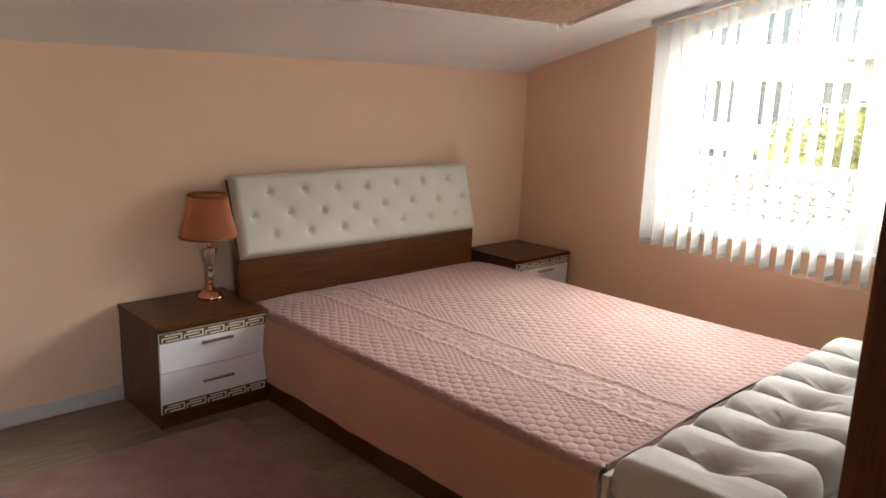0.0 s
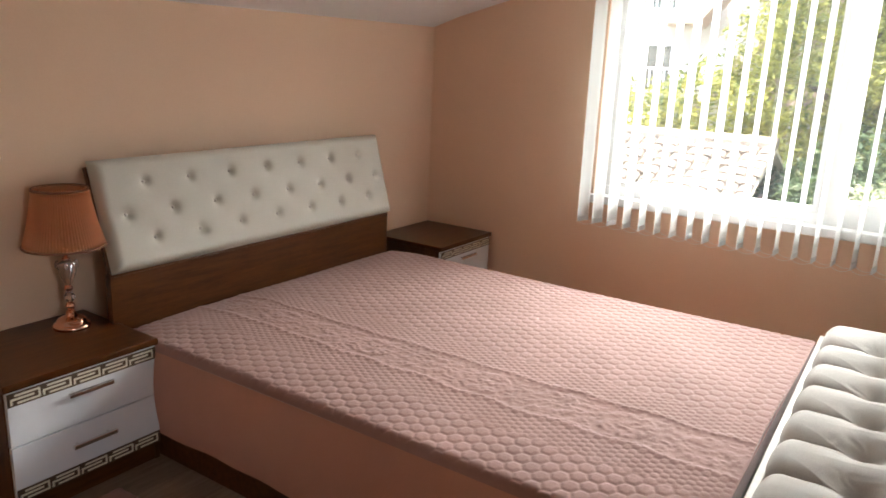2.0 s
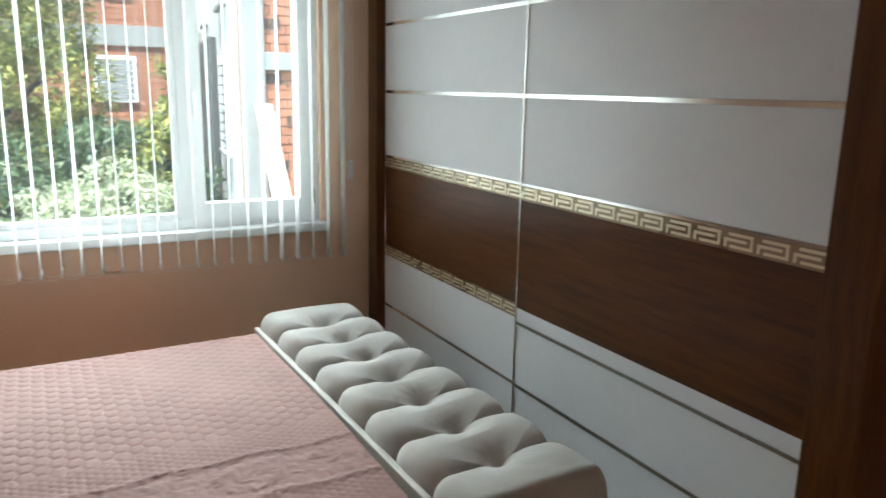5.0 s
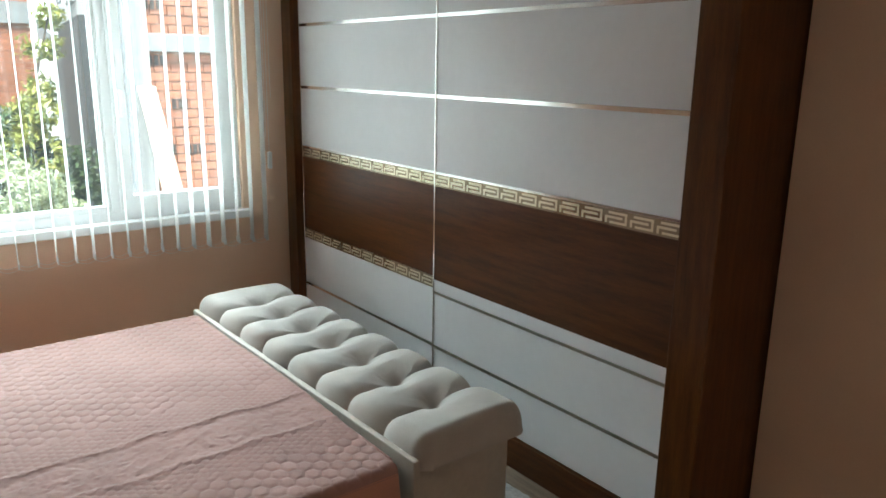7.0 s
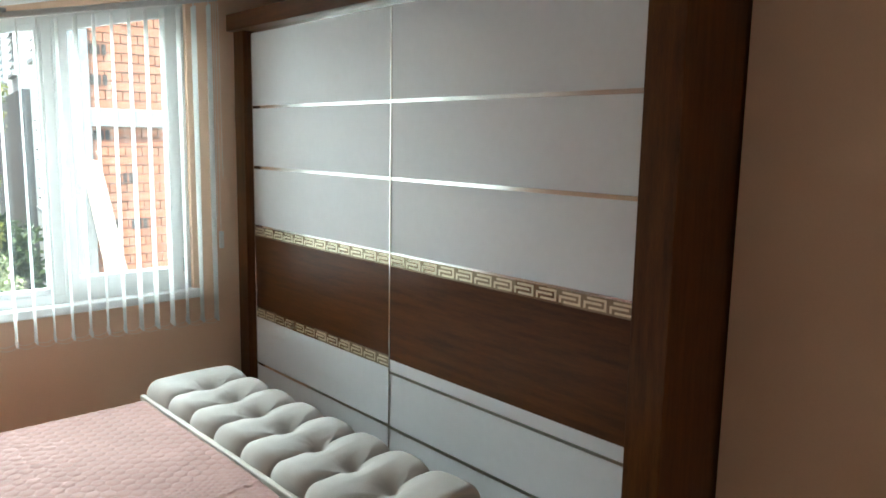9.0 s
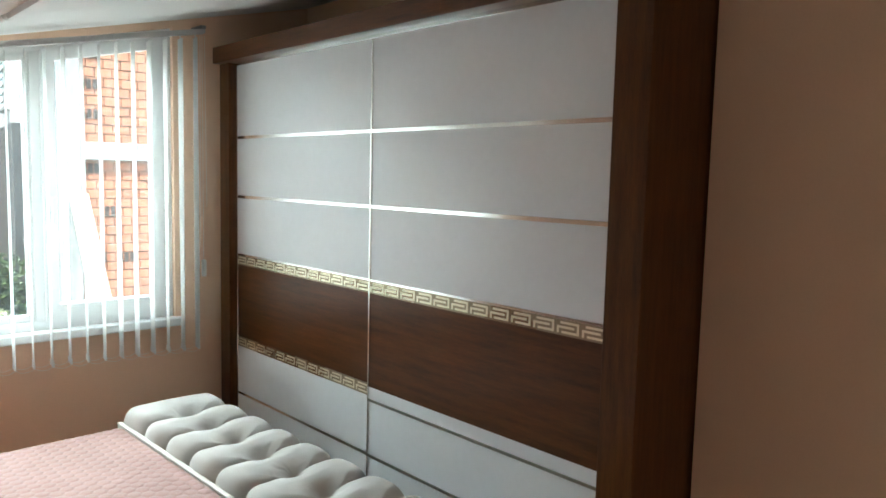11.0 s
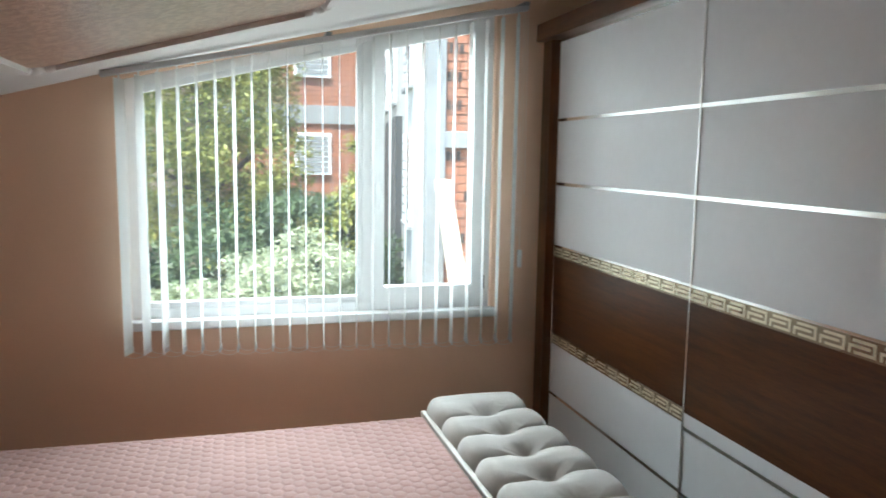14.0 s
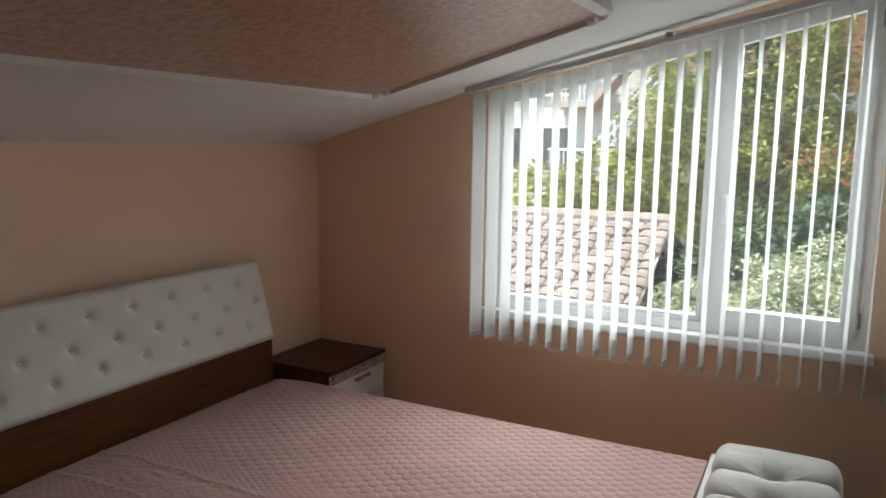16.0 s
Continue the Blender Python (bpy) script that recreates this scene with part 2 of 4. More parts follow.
M_LEAF = leaf_material("green_leaves", (0.045, 0.08, 0.018), (0.36, 0.35, 0.08))
# darker leaf copy: the tree's shade is put into the leaf colour
M_LEAF_SHADED = leaf_material("shaded_green_leaves", (0.02, 0.042, 0.018), (0.09, 0.13, 0.05))
# pale flowers, with sun glare put into the leaf colour as well
M_LEAF_SUNLIT = leaf_material("sunlit_flowering_leaves", (0.14, 0.18, 0.06), (0.5, 0.52, 0.36))
M_BARK = surface("bark", (0.06, 0.045, 0.035), (0.13, 0.1, 0.08), 0.9, big=3, fine=30, bump=0.8, dist=0.01)
M_GROUND = surface("garden_soil_and_grass", (0.17, 0.165, 0.12), (0.3, 0.28, 0.22), 0.95, big=0.6, fine=12, bump=0.5, dist=0.03)
M_TILE = surface("weathered_clay_roof_tile", (0.15, 0.115, 0.095), (0.32, 0.265, 0.225), 0.8, big=5, fine=40, bump=0.3, rand=0.2)
M_BLOCK = surface("orange_hollow_brick", (0.26, 0.095, 0.05), (0.36, 0.15, 0.085), 0.85, big=6, fine=50, bump=0.3, rand=0.14)
M_MORTAR = surface("mortar", (0.26, 0.19, 0.15), (0.33, 0.25, 0.2), 0.9, fine=30)
M_CONCRETE = surface("grey_concrete", (0.18, 0.18, 0.18), (0.27, 0.27, 0.265), 0.85, big=1, fine=20, bump=0.3, dist=0.005)
M_RENDER = surface("white_house_render", (0.46, 0.445, 0.42), (0.56, 0.54, 0.51), 0.85, big=0.7, fine=25, bump=0.2)
M_DARK = surface("dark_grey_cladding", (0.03, 0.03, 0.033), (0.055, 0.055, 0.055), 0.6, fine=20)
M_STAIR = surface("beige_stair_soffit", (0.34, 0.27, 0.22), (0.44, 0.36, 0.3), 0.8, fine=20)
M_DARKGLASS = surface("dark_window_pane", (0.03, 0.035, 0.04), (0.06, 0.065, 0.07), 0.08, fine=3, bump=0.0, spec=0.8)
M_TIMBER = surface("raw_timber", (0.6, 0.5, 0.38), (0.7, 0.6, 0.47), 0.8, fine=30, stretch=(6, 6, 0.5))
M_HOLLOW_SHADE = surface("hollow_shade", (0.03, 0.02, 0.015), (0.05, 0.035, 0.03), 0.9)


# ---- helpers of this scene ----
def thing(name, loc, label, category, group="", kind="", rz=0.0):
    ob = new(name)
    ob.empty_display_size = 0.1
    ob.matrix_basis = pose(*loc, 0, 0, rz)
    return tagged(ob, label, category, group, kind)


def mesh_of(name, bm, material, smooth=False):
    me = bpy.data.meshes.new(name)
    bm.normal_update()
    bm.to_mesh(me)
    bm.free()
    me.materials.append(material)
    if smooth:
        for p in me.polygons:
            p.use_smooth = True
    return me


def part(name, bm, material, parent, label="", smooth=False, m=None):
    """One mesh under a thing or part, in the thing's own coordinates. bm may be a bmesh or a ready mesh."""
    me = bm if isinstance(bm, bpy.types.Mesh) else mesh_of(name, bm, material, smooth)
    ob = new(name, me)
    ob.parent = parent
    if m is not None:
        ob.matrix_basis = m
    return tagged(ob, label)


def alone(name, bm, material, label="", category="", kind="", smooth=False, group=""):
    return tagged(new(name, mesh_of(name, bm, material, smooth)), label, category, group, kind)


def box(*dims, bev=0.0, seg=2, bm=None):
    """x0, x1, y0, y1, z0, z1"""
    x0, x1, y0, y1, z0, z1 = dims
    own = bmesh.new()
    bmesh.ops.create_cube(own, size=1.0)
    for v in own.verts:
        v.co = Vector(((x0 + x1) / 2 + v.co.x * (x1 - x0), (y0 + y1) / 2 + v.co.y * (y1 - y0), (z0 + z1) / 2 + v.co.z * (z1 - z0)))
    if bev:
        bmesh.ops.bevel(own, geom=own.edges[:], offset=bev, segments=seg, affect="EDGES", profile=0.5)
    if bm is None:
        return own
    return merge(bm, own)


def merge(bm, other):
    me = bpy.data.meshes.new("tmp")
    other.to_mesh(me)
    other.free()
    bm.from_mesh(me)
    bpy.data.meshes.remove(me)
    return bm


def prism(pts, a0, a1, axis="x", bm=None):
    """A polygon of two coordinates, drawn out along an axis from a0 to a1."""
    own = bm or bmesh.new()

    def at(p, a):
        return (a, p[0], p[1]) if axis == "x" else ((p[0], a, p[1]) if axis == "y" else (p[0], p[1], a))

    lo = [own.verts.new(at(p, a0)) for p in pts]
    hi = [own.verts.new(at(p, a1)) for p in pts]
    own.faces.new(lo[::-1])
    own.faces.new(hi)
    n = len(pts)
    for i in range(n):
        own.faces.new((lo[i], lo[(i + 1) % n], hi[(i + 1) % n], hi[i]))
    bmesh.ops.recalc_face_normals(own, faces=own.faces[:])
    return own


def lathe(profile, seg=32, bm=None):
    """Turned form from (radius, z) pairs."""
    own = bm or bmesh.new()
    rings = []
    for r, z in profile:
        rings.append([own.verts.new((max(r, 1e-4) * math.cos(2 * math.pi * i / seg), max(r, 1e-4) * math.sin(2 * math.pi * i / seg), z)) for i in range(seg)])
    for a, b in zip(rings, rings[1:]):
        for i in range(seg):
            own.faces.new((a[i], a[(i + 1) % seg], b[(i + 1) % seg], b[i]))
    own.faces.new(rings[0][::-1])
    own.faces.new(rings[-1])
    return own


def rod(p, q, r, seg=8, bm=None):
    own = bmesh.new()
    p, q = Vector(p), Vector(q)
    bmesh.ops.create_cone(own, cap_ends=True, segments=seg, radius1=r, radius2=r, depth=(q - p).length)
    rot = (q - p).to_track_quat("Z", "Y").to_matrix().to_4x4()
    bmesh.ops.transform(own, matrix=Matrix.Translation((p + q) / 2) @ rot, verts=own.verts[:])
    return own if bm is None else merge(bm, own)


def moved(bm, m):
    bmesh.ops.transform(bm, matrix=m, verts=bm.verts[:])
    return bm


def sheet(P, closed=False):
    """A grid of points (rows, columns, 3) as a bmesh."""
    bm = bmesh.new()
    r, c, _ = P.shape
    vs = [bm.verts.new(p) for p in P.reshape(-1, 3)]
    for i in range(r - 1):
        for j in range(c - 1):
            bm.faces.new((vs[i * c + j], vs[i * c + j + 1], vs[(i + 1) * c + j + 1], vs[(i + 1) * c + j]))
    return bm


# ---- the room ----
WX, HY, SY = 3.80, 3.785, 0.25      # window wall, headboard wall, wall with the door
XW = -1.15                          # wall behind
def roof_z(y):
    return float(np.interp(y, [-1.5, 1.0, 2.77, HY], [2.98, 2.386, 1.96, 1.685]))


def win_top(y):
    return 1.968 + 0.24 * (2.58 - y)


WY0, WY1, WZ = 0.846, 2.665, 0.80
floor_base = alone("floor", box(XW - 0.1, WX + 0.1, -1.4, HY + 0.1, -0.25, -0.012), M_FLOOR, "grey-brown laminate floor under rugs and bed", "floor", "structure")
# window wall with its sloped opening
bm = prism([(-1.3, -0.25), (HY + 0.15, -0.25), (HY + 0.15, WZ), (-1.3, WZ)], WX, WX + 0.22)
prism([(-1.3, WZ), (WY0, WZ), (WY0, roof_z(WY0) + 0.1), (-1.3, roof_z(-1.3) + 0.1)], WX, WX + 0.22, bm=bm)
prism([(WY1, WZ), (HY + 0.15, WZ), (HY + 0.15, 1.75), (WY1, roof_z(WY1) + 0.1)], WX, WX + 0.22, bm=bm)
prism([(WY0, win_top(WY0)), (WY1, win_top(WY1)), (WY1, roof_z(WY1) + 0.1), (WY0, roof_z(WY0) + 0.1)], WX, WX + 0.22, bm=bm)
alone("wall_east", bm, M_WALL, "peach painted wall with a slanted window", "wall", "structure")
alone("wall_north", box(XW - 0.1, WX, HY, HY + 0.15, -0.25, 1.85), M_WALL, "peach painted low wall behind the headboard", "wall", "structure")
alone("wall_west", box(XW - 0.12, XW, -1.4, HY, -0.25, 3.1), M_WALL, "peach painted wall", "wall", "structure")
# wall with the doorway, and the recess in which the wardrobe stands
bm = box(0.36, 0.975, 0.0, SY, -0.012, 2.68)
box(XW, -0.62, 0.1, SY, -0.012, 2.68, bm=bm)
box(-0.62, 0.36, 0.1, SY, 2.08, 2.68, bm=bm)
alone("wall_south", bm, M_WALL, "peach painted wall beside the wardrobe with a doorway", "wall", "structure")
alone("wall_recess", box(0.975, WX, -0.12, 0.0, -0.012, 2.8), M_WALL, "peach wall behind the wardrobe", "wall", "structure")
# unseen hallway end wall; its opening is made up for the fill lamp
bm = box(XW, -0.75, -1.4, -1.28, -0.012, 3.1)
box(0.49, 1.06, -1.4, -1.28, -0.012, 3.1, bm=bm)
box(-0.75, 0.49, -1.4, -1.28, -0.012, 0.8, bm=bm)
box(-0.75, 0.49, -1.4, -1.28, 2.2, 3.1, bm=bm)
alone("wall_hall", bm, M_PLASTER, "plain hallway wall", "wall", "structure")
alone("wall_hall_side", box(0.96, 1.06, -1.28, -0.12, -0.012, 3.1), M_PLASTER, "plain hallway side wall", "wall", "structure")
ys = [-1.5, 1.0, 2.77, 3.60, 3.70, HY + 0.1]
zs = [2.98, 2.386, 1.96, 1.737, 1.703, 1.64]
bm = prism([(y, z) for y, z in zip(ys, zs)] + [(y, z + 0.16) for y, z in zip(ys[::-1], zs[::-1])], XW - 0.1, WX)
alone("ceiling", bm, M_CEIL, "white sloping attic ceiling", "ceiling", "structure")
# skirting
bm = box(XW, WX, HY - 0.012, HY, 0.0, 0.065, bev=0.002)
alone("baseboard", bm, M_BASE, "pale grey skirting along the low wall", "skirting", "structure")
alone("baseboard", box(0.36, 0.975, SY, SY + 0.012, 0.0, 0.065, bev=0.002), M_BASE, "pale grey skirting beside the wardrobe", "skirting", "structure")
alone("baseboard", box(WX - 0.012, WX, 0.66, HY - 0.012, 0.0, 0.065, bev=0.002), M_BASE, "pale grey skirting under the window", "skirting", "structure")

# papered panel on the slope with its moulding
PX, PY0, PY1 = 3.01, 1.815, 2.87
SLOPE = math.atan2(roof_z(PY0) - roof_z(PY1), PY0 - PY1)


def on_slope(y, below):
    return roof_z(y) - below - float(np.interp(y, [PY0, PY1], [0.0, 0.034]))


panel = thing("ceiling_panel", (1.0, (PY0 + PY1) / 2, on_slope((PY0 + PY1) / 2, 0.02)), "pink crinkled wallpaper panel framed by white moulding", "ceiling panel")
org = Vector(panel.matrix_basis.translation)
shift = Matrix.Translation(-org)
bm = prism([(PY0, on_slope(PY0, 0.014)), (PY1, on_slope(PY1, 0.014)), (PY1, on_slope(PY1, -0.04)), (PY0, on_slope(PY0, -0.01))], XW, PX)
part("wallpaper", moved(bm, shift), M_PAPER, panel)


def strip(p, q, w, h):
    """Moulding from p to q with a stepped profile hanging under the slope."""
    bm = bmesh.new()
    prof = [(-w / 2, h), (-w / 2, -h * 0.45), (-w * 0.3, -h * 0.6), (-w * 0.2, -h), (w * 0.2, -h), (w * 0.32, -h * 0.55), (w / 2, -h * 0.4), (w / 2, h)]
    p, q = Vector(p), Vector(q)
    d = (q - p).normalized()
    side = d.cross(Vector((0, -math.sin(SLOPE), math.cos(SLOPE)))).normalized()
    up = side.cross(d).normalized()
    a = [bm.verts.new(p + side * u + up * v) for u, v in prof]
    b = [bm.verts.new(q + side * u + up * v) for u, v in prof]
    for i in range(len(prof)):
        j = (i + 1) % len(prof)
        bm.faces.new((a[i], a[j], b[j], b[i]))
    bm.faces.new(a[::-1])
    bm.faces.new(b)
    bmesh.ops.recalc_face_normals(bm, faces=bm.faces[:])
    return bm


for y0, y1, xa, xb in ((PY1, PY1, XW, PX - 0.1), (PY0, PY0, XW, PX - 0.1), (PY1 - 0.09, PY0 + 0.09, PX, PX)):
    part("moulding", moved(strip((xa, y0, on_slope(y0, 0.0)), (xb, y1, on_slope(y1, 0.0)), 0.045, 0.034), shift), M_MOULD, panel, "white profiled moulding")
for yc, sgn in ((PY1, -1), (PY0, 1)):
    bm = bmesh.new()
    for k in range(7):
        a = k / 6 * math.pi / 2
        px, py = PX - 0.1 + 0.1 * math.sin(a), yc + sgn * (0.1 - 0.1 * math.cos(a))
        s = 0.016 + 0.008 * (k % 2)
        sub = bmesh.new()
        bmesh.ops.create_uvsphere(sub, u_segments=10, v_segments=6, radius=1)
        bmesh.ops.transform(sub, matrix=Matrix.Translation((px, py, on_slope(py, 0.014))) @ Matrix.Diagonal((s * 1.5, s * 1.2, s, 1)), verts=sub.verts[:])
        merge(bm, sub)
    part("corner_ornament", moved(bm, shift), M_MOULD, panel, "scrolled corner ornament", smooth=True)

# ---- window ----
window = thing("window_1", (WX + 0.06, 1.75, WZ), "white plastic window with a slanted top and one opening sash", "window", kind="structure")
wsh = Matrix.Translation((-WX - 0.06, -1.75, -WZ))
FX0, FX1 = WX + 0.03, WX + 0.10


def ring(y0, y1, z0, top, wid, x0, x1, wid_top=None, wid_bottom=None):
    """A frame with a slanted top edge: four mitred pieces."""
    wt, wb = wid_top or wid, wid_bottom or wid
    o = [(y0, z0), (y1, z0), (y1, top(y1)), (y0, top(y0))]
    i = [(y0 + wid, z0 + wb), (y1 - wid, z0 + wb), (y1 - wid, top(y1 - wid) - wt), (y0 + wid, top(y0 + wid) - wt)]
    bm = bmesh.new()
    for k in range(4):
        l = (k + 1) % 4
        prism([o[k], o[l], i[l], i[k]], x0, x1, bm=bm)
    bmesh.ops.remove_doubles(bm, verts=bm.verts[:], dist=1e-5)
    bmesh.ops.bevel(bm, geom=[e for e in bm.edges if e.calc_face_angle(0) > 1.2], offset=0.004, segments=2, affect="EDGES")
    return bm


part("window_frame", moved(ring(WY0, WY1, WZ, win_top, 0.05, FX0, FX1), wsh), M_PVC, window)
part("mullion", moved(prism([(1.478, WZ + 0.05), (1.542, WZ + 0.05), (1.542, win_top(1.542) - 0.05), (1.478, win_top(1.478) - 0.05)], FX0 + 0.002, FX1), wsh), M_PVC, window)
part("glazing_bead", moved(ring(1.542, WY1 - 0.05, WZ + 0.05, lambda y: win_top(y) - 0.05, 0.028, FX0 + 0.012, FX1 - 0.01), wsh), M_PVC, window)
sash = part("sash", moved(ring(WY0 + 0.045, 1.497, WZ + 0.04, lambda y: win_top(y) - 0.042, 0.066, FX0 - 0.016, FX1 - 0.02, wid_top=0.06, wid_bottom=0.086), wsh), M_PVC, window, "opening casement sash")
pane = part("pane", moved(prism([(1.56, WZ + 0.06), (WY1 - 0.07, WZ + 0.06), (WY1 - 0.07, win_top(WY1 - 0.07) - 0.06), (1.56, win_top(1.56) - 0.06)], WX + 0.066, WX + 0.070), wsh), M_PANE, window)
pane.visible_shadow = False
pane = part("pane", moved(prism([(0.94, WZ + 0.11), (1.45, WZ + 0.11), (1.45, win_top(1.45) - 0.09), (0.94, win_top(0.94) - 0.09)], WX + 0.062, WX + 0.066), wsh), M_PANE, window)
pane.visible_shadow = False
for hz in (0.9, 2.18):
    h = lathe([(0.007, hz), (0.009, hz + 0.005), (0.009, hz + 0.07), (0.007, hz + 0.075)], 12)
    part("hinge", moved(h, wsh @ Matrix.Translation((FX0 - 0.012, WY0 + 0.04, 0))), M_STEEL, sash, "small metal hinge", True)
hb = box(FX0 - 0.03, FX0 - 0.016, 1.446, 1.474, 1.40, 1.47, bev=0.004)
box(FX0 - 0.055, FX0 - 0.03, 1.452, 1.468, 1.445, 1.465, bev=0.003, bm=hb)
box(FX0 - 0.06, FX0 - 0.045, 1.450, 1.470, 1.33, 1.465, bev=0.005, bm=hb)
part("handle", moved(hb, wsh), M_PVC, sash, "white window handle")
part("window_sill", moved(box(WX - 0.045, WX + 0.03, WY0 - 0.03, WY1 + 0.03, WZ - 0.045, WZ + 0.002, bev=0.008, seg=3), wsh), M_PVC, window, "white plastic window sill")
part("outer_sill", moved(box(FX1, WX + 0.3, WY0, WY1, WZ - 0.02, WZ + 0.004), wsh), M_STEEL, window)

# ---- vertical blind ----
BX = 3.693
blind = thing("vertical_blind", (BX, 1.73, 0.63), "open white vertical blind on a slanted grey headrail", "blind")
bsh = Matrix.Translation((-BX, -1.73, -0.63))


def rail_z(y):
    return 1.955 + (2.73 - y) * 0.2055


bm = prism([(0.715, rail_z(0.715) - 0.013), (2.745, rail_z(2.745) - 0.013), (2.745, rail_z(2.745) + 0.014), (0.715, rail_z(0.715) + 0.014)], BX - 0.022, BX + 0.022)
bmesh.ops.bevel(bm, geom=bm.edges[:], offset=0.004, segments=2, affect="EDGES")
rail = part("headrail", moved(bm, bsh), M_RAIL, blind, "grey aluminium headrail")
for y in (0.73, 1.73, 2.735):
    part("bracket", moved(box(BX - 0.028, WX - 0.002, y - 0.014, y + 0.014, rail_z(y) + 0.012, rail_z(y) + 0.03, bev=0.002), bsh), M_STEEL, rail)
NSL = 24
rs = random.Random(4)
slat_ys = []
for k in range(NSL):
    y = 0.765 + (2.668 - 0.765) * k / (NSL - 1)
    ang = radians(-7 + rs.uniform(-3, 3)) if k < NSL - 3 else radians(-13 - 4 * (k - NSL + 3))
    slat_ys.append((y, ang))
    top, bot = rail_z(y) - 0.03, 0.664 - 0.016 * (2.668 - y) + rs.uniform(-0.003, 0.003)
    n, w = 7, 0.089
    P = np.zeros((13, n, 3))
    for i in range(13):
        f = i / 12
        tw = ang + radians(2.5) * math.sin(f * 3 + k)
        for j in range(n):
            u = (j / (n - 1) - 0.5) * w
            c = 0.004 * math.cos(u / w * math.pi)
            P[i, j] = (BX + u * math.cos(tw) - c * math.sin(tw), y + u * math.sin(tw) + c * math.cos(tw), top + (bot - top) * f)
    bm = sheet(P)
    ge = bmesh.ops.solidify(bm, geom=bm.faces[:], thickness=0.0007)
    sl = part("slat", moved(bm, bsh), M_SLAT, blind, smooth=True)
    part("slat_hook", moved(rod((BX, y, top - 0.004), (BX, y, top + 0.02), 0.0035, 6), bsh), M_PVC, sl)
    part("slat_weight", moved(box(-0.04, 0.04, -0.0035, 0.0035, 0, 0.028, bev=0.001), bsh @ Matrix.Translation((BX, y, bot + 0.002)) @ Matrix.Rotation(ang, 4, "Z")), M_SLAT, sl)
for e in (-0.038, 0.038):
    bm = bmesh.new()
    for (y0, a0), (y1, a1) in zip(slat_ys, slat_ys[1:]):
        p0 = Vector((BX + e * math.cos(a0), y0 + e * math.sin(a0), 0.669 - 0.016 * (2.668 - y0)))
        p1 = Vector((BX + e * math.cos(a1), y1 + e * math.sin(a1), 0.669 - 0.016 * (2.668 - y1)))
        last = p0
        for s in range(1, 7):
            f = s / 6
            q = p0.lerp(p1, f) - Vector((0, 0, 0.015 * 4 * f * (1 - f)))
            rod(last, q, 0.0011, 4, bm)
            last = q
    part("bottom_chain", moved(bm, bsh), M_PVC, blind, "fine white bead chain")
cord = bmesh.new()
for dy, zb in ((0.0, 1.12), (0.012, 1.2), (-0.014, 1.42)):
    rod((BX + 0.01, 0.722 + dy, rail_z(0.72) - 0.02), (BX + 0.01 + dy, 0.722 + dy, zb), 0.0013, 5, cord)
cord_ob = part("pull_cord", moved(cord, bsh), M_PVC, blind, "white pull cord")
part("cord_weight", moved(box(BX - 0.002, BX + 0.02, 0.709, 0.733, 1.03, 1.125, bev=0.005), bsh), M_PVC, cord_ob, "white plastic cord weight")


# ---- greek key unit shared by nightstands and wardrobe ----
def key_mesh(name, w, h, d, material):
    """One hooked meander unit, w long and h high, proud by d; origin at lower left, front towards +y or -y by the caller's turn."""
    t = h * 0.2
    bm = bmesh.new()
    for x0, x1, z0, z1 in ((0.02, 0.02 + t / w, 0.0, 0.62), (0.02 + t / w, 0.74, 0.62 - 0.2, 0.62), (0.16, 0.93, 0.8, 1.0), (0.93 - t / w, 0.93, 0.0, 0.8), (0.22, 0.93 - t / w, 0.0, 0.19)):
        box(x0 * w, x1 * w, -d, 0, z0 * h, z1 * h, bm=bm)
    return mesh_of(name, bm, material)


# ---- nightstands ----
NW, ND, NH = 0.525, 0.472, 0.48


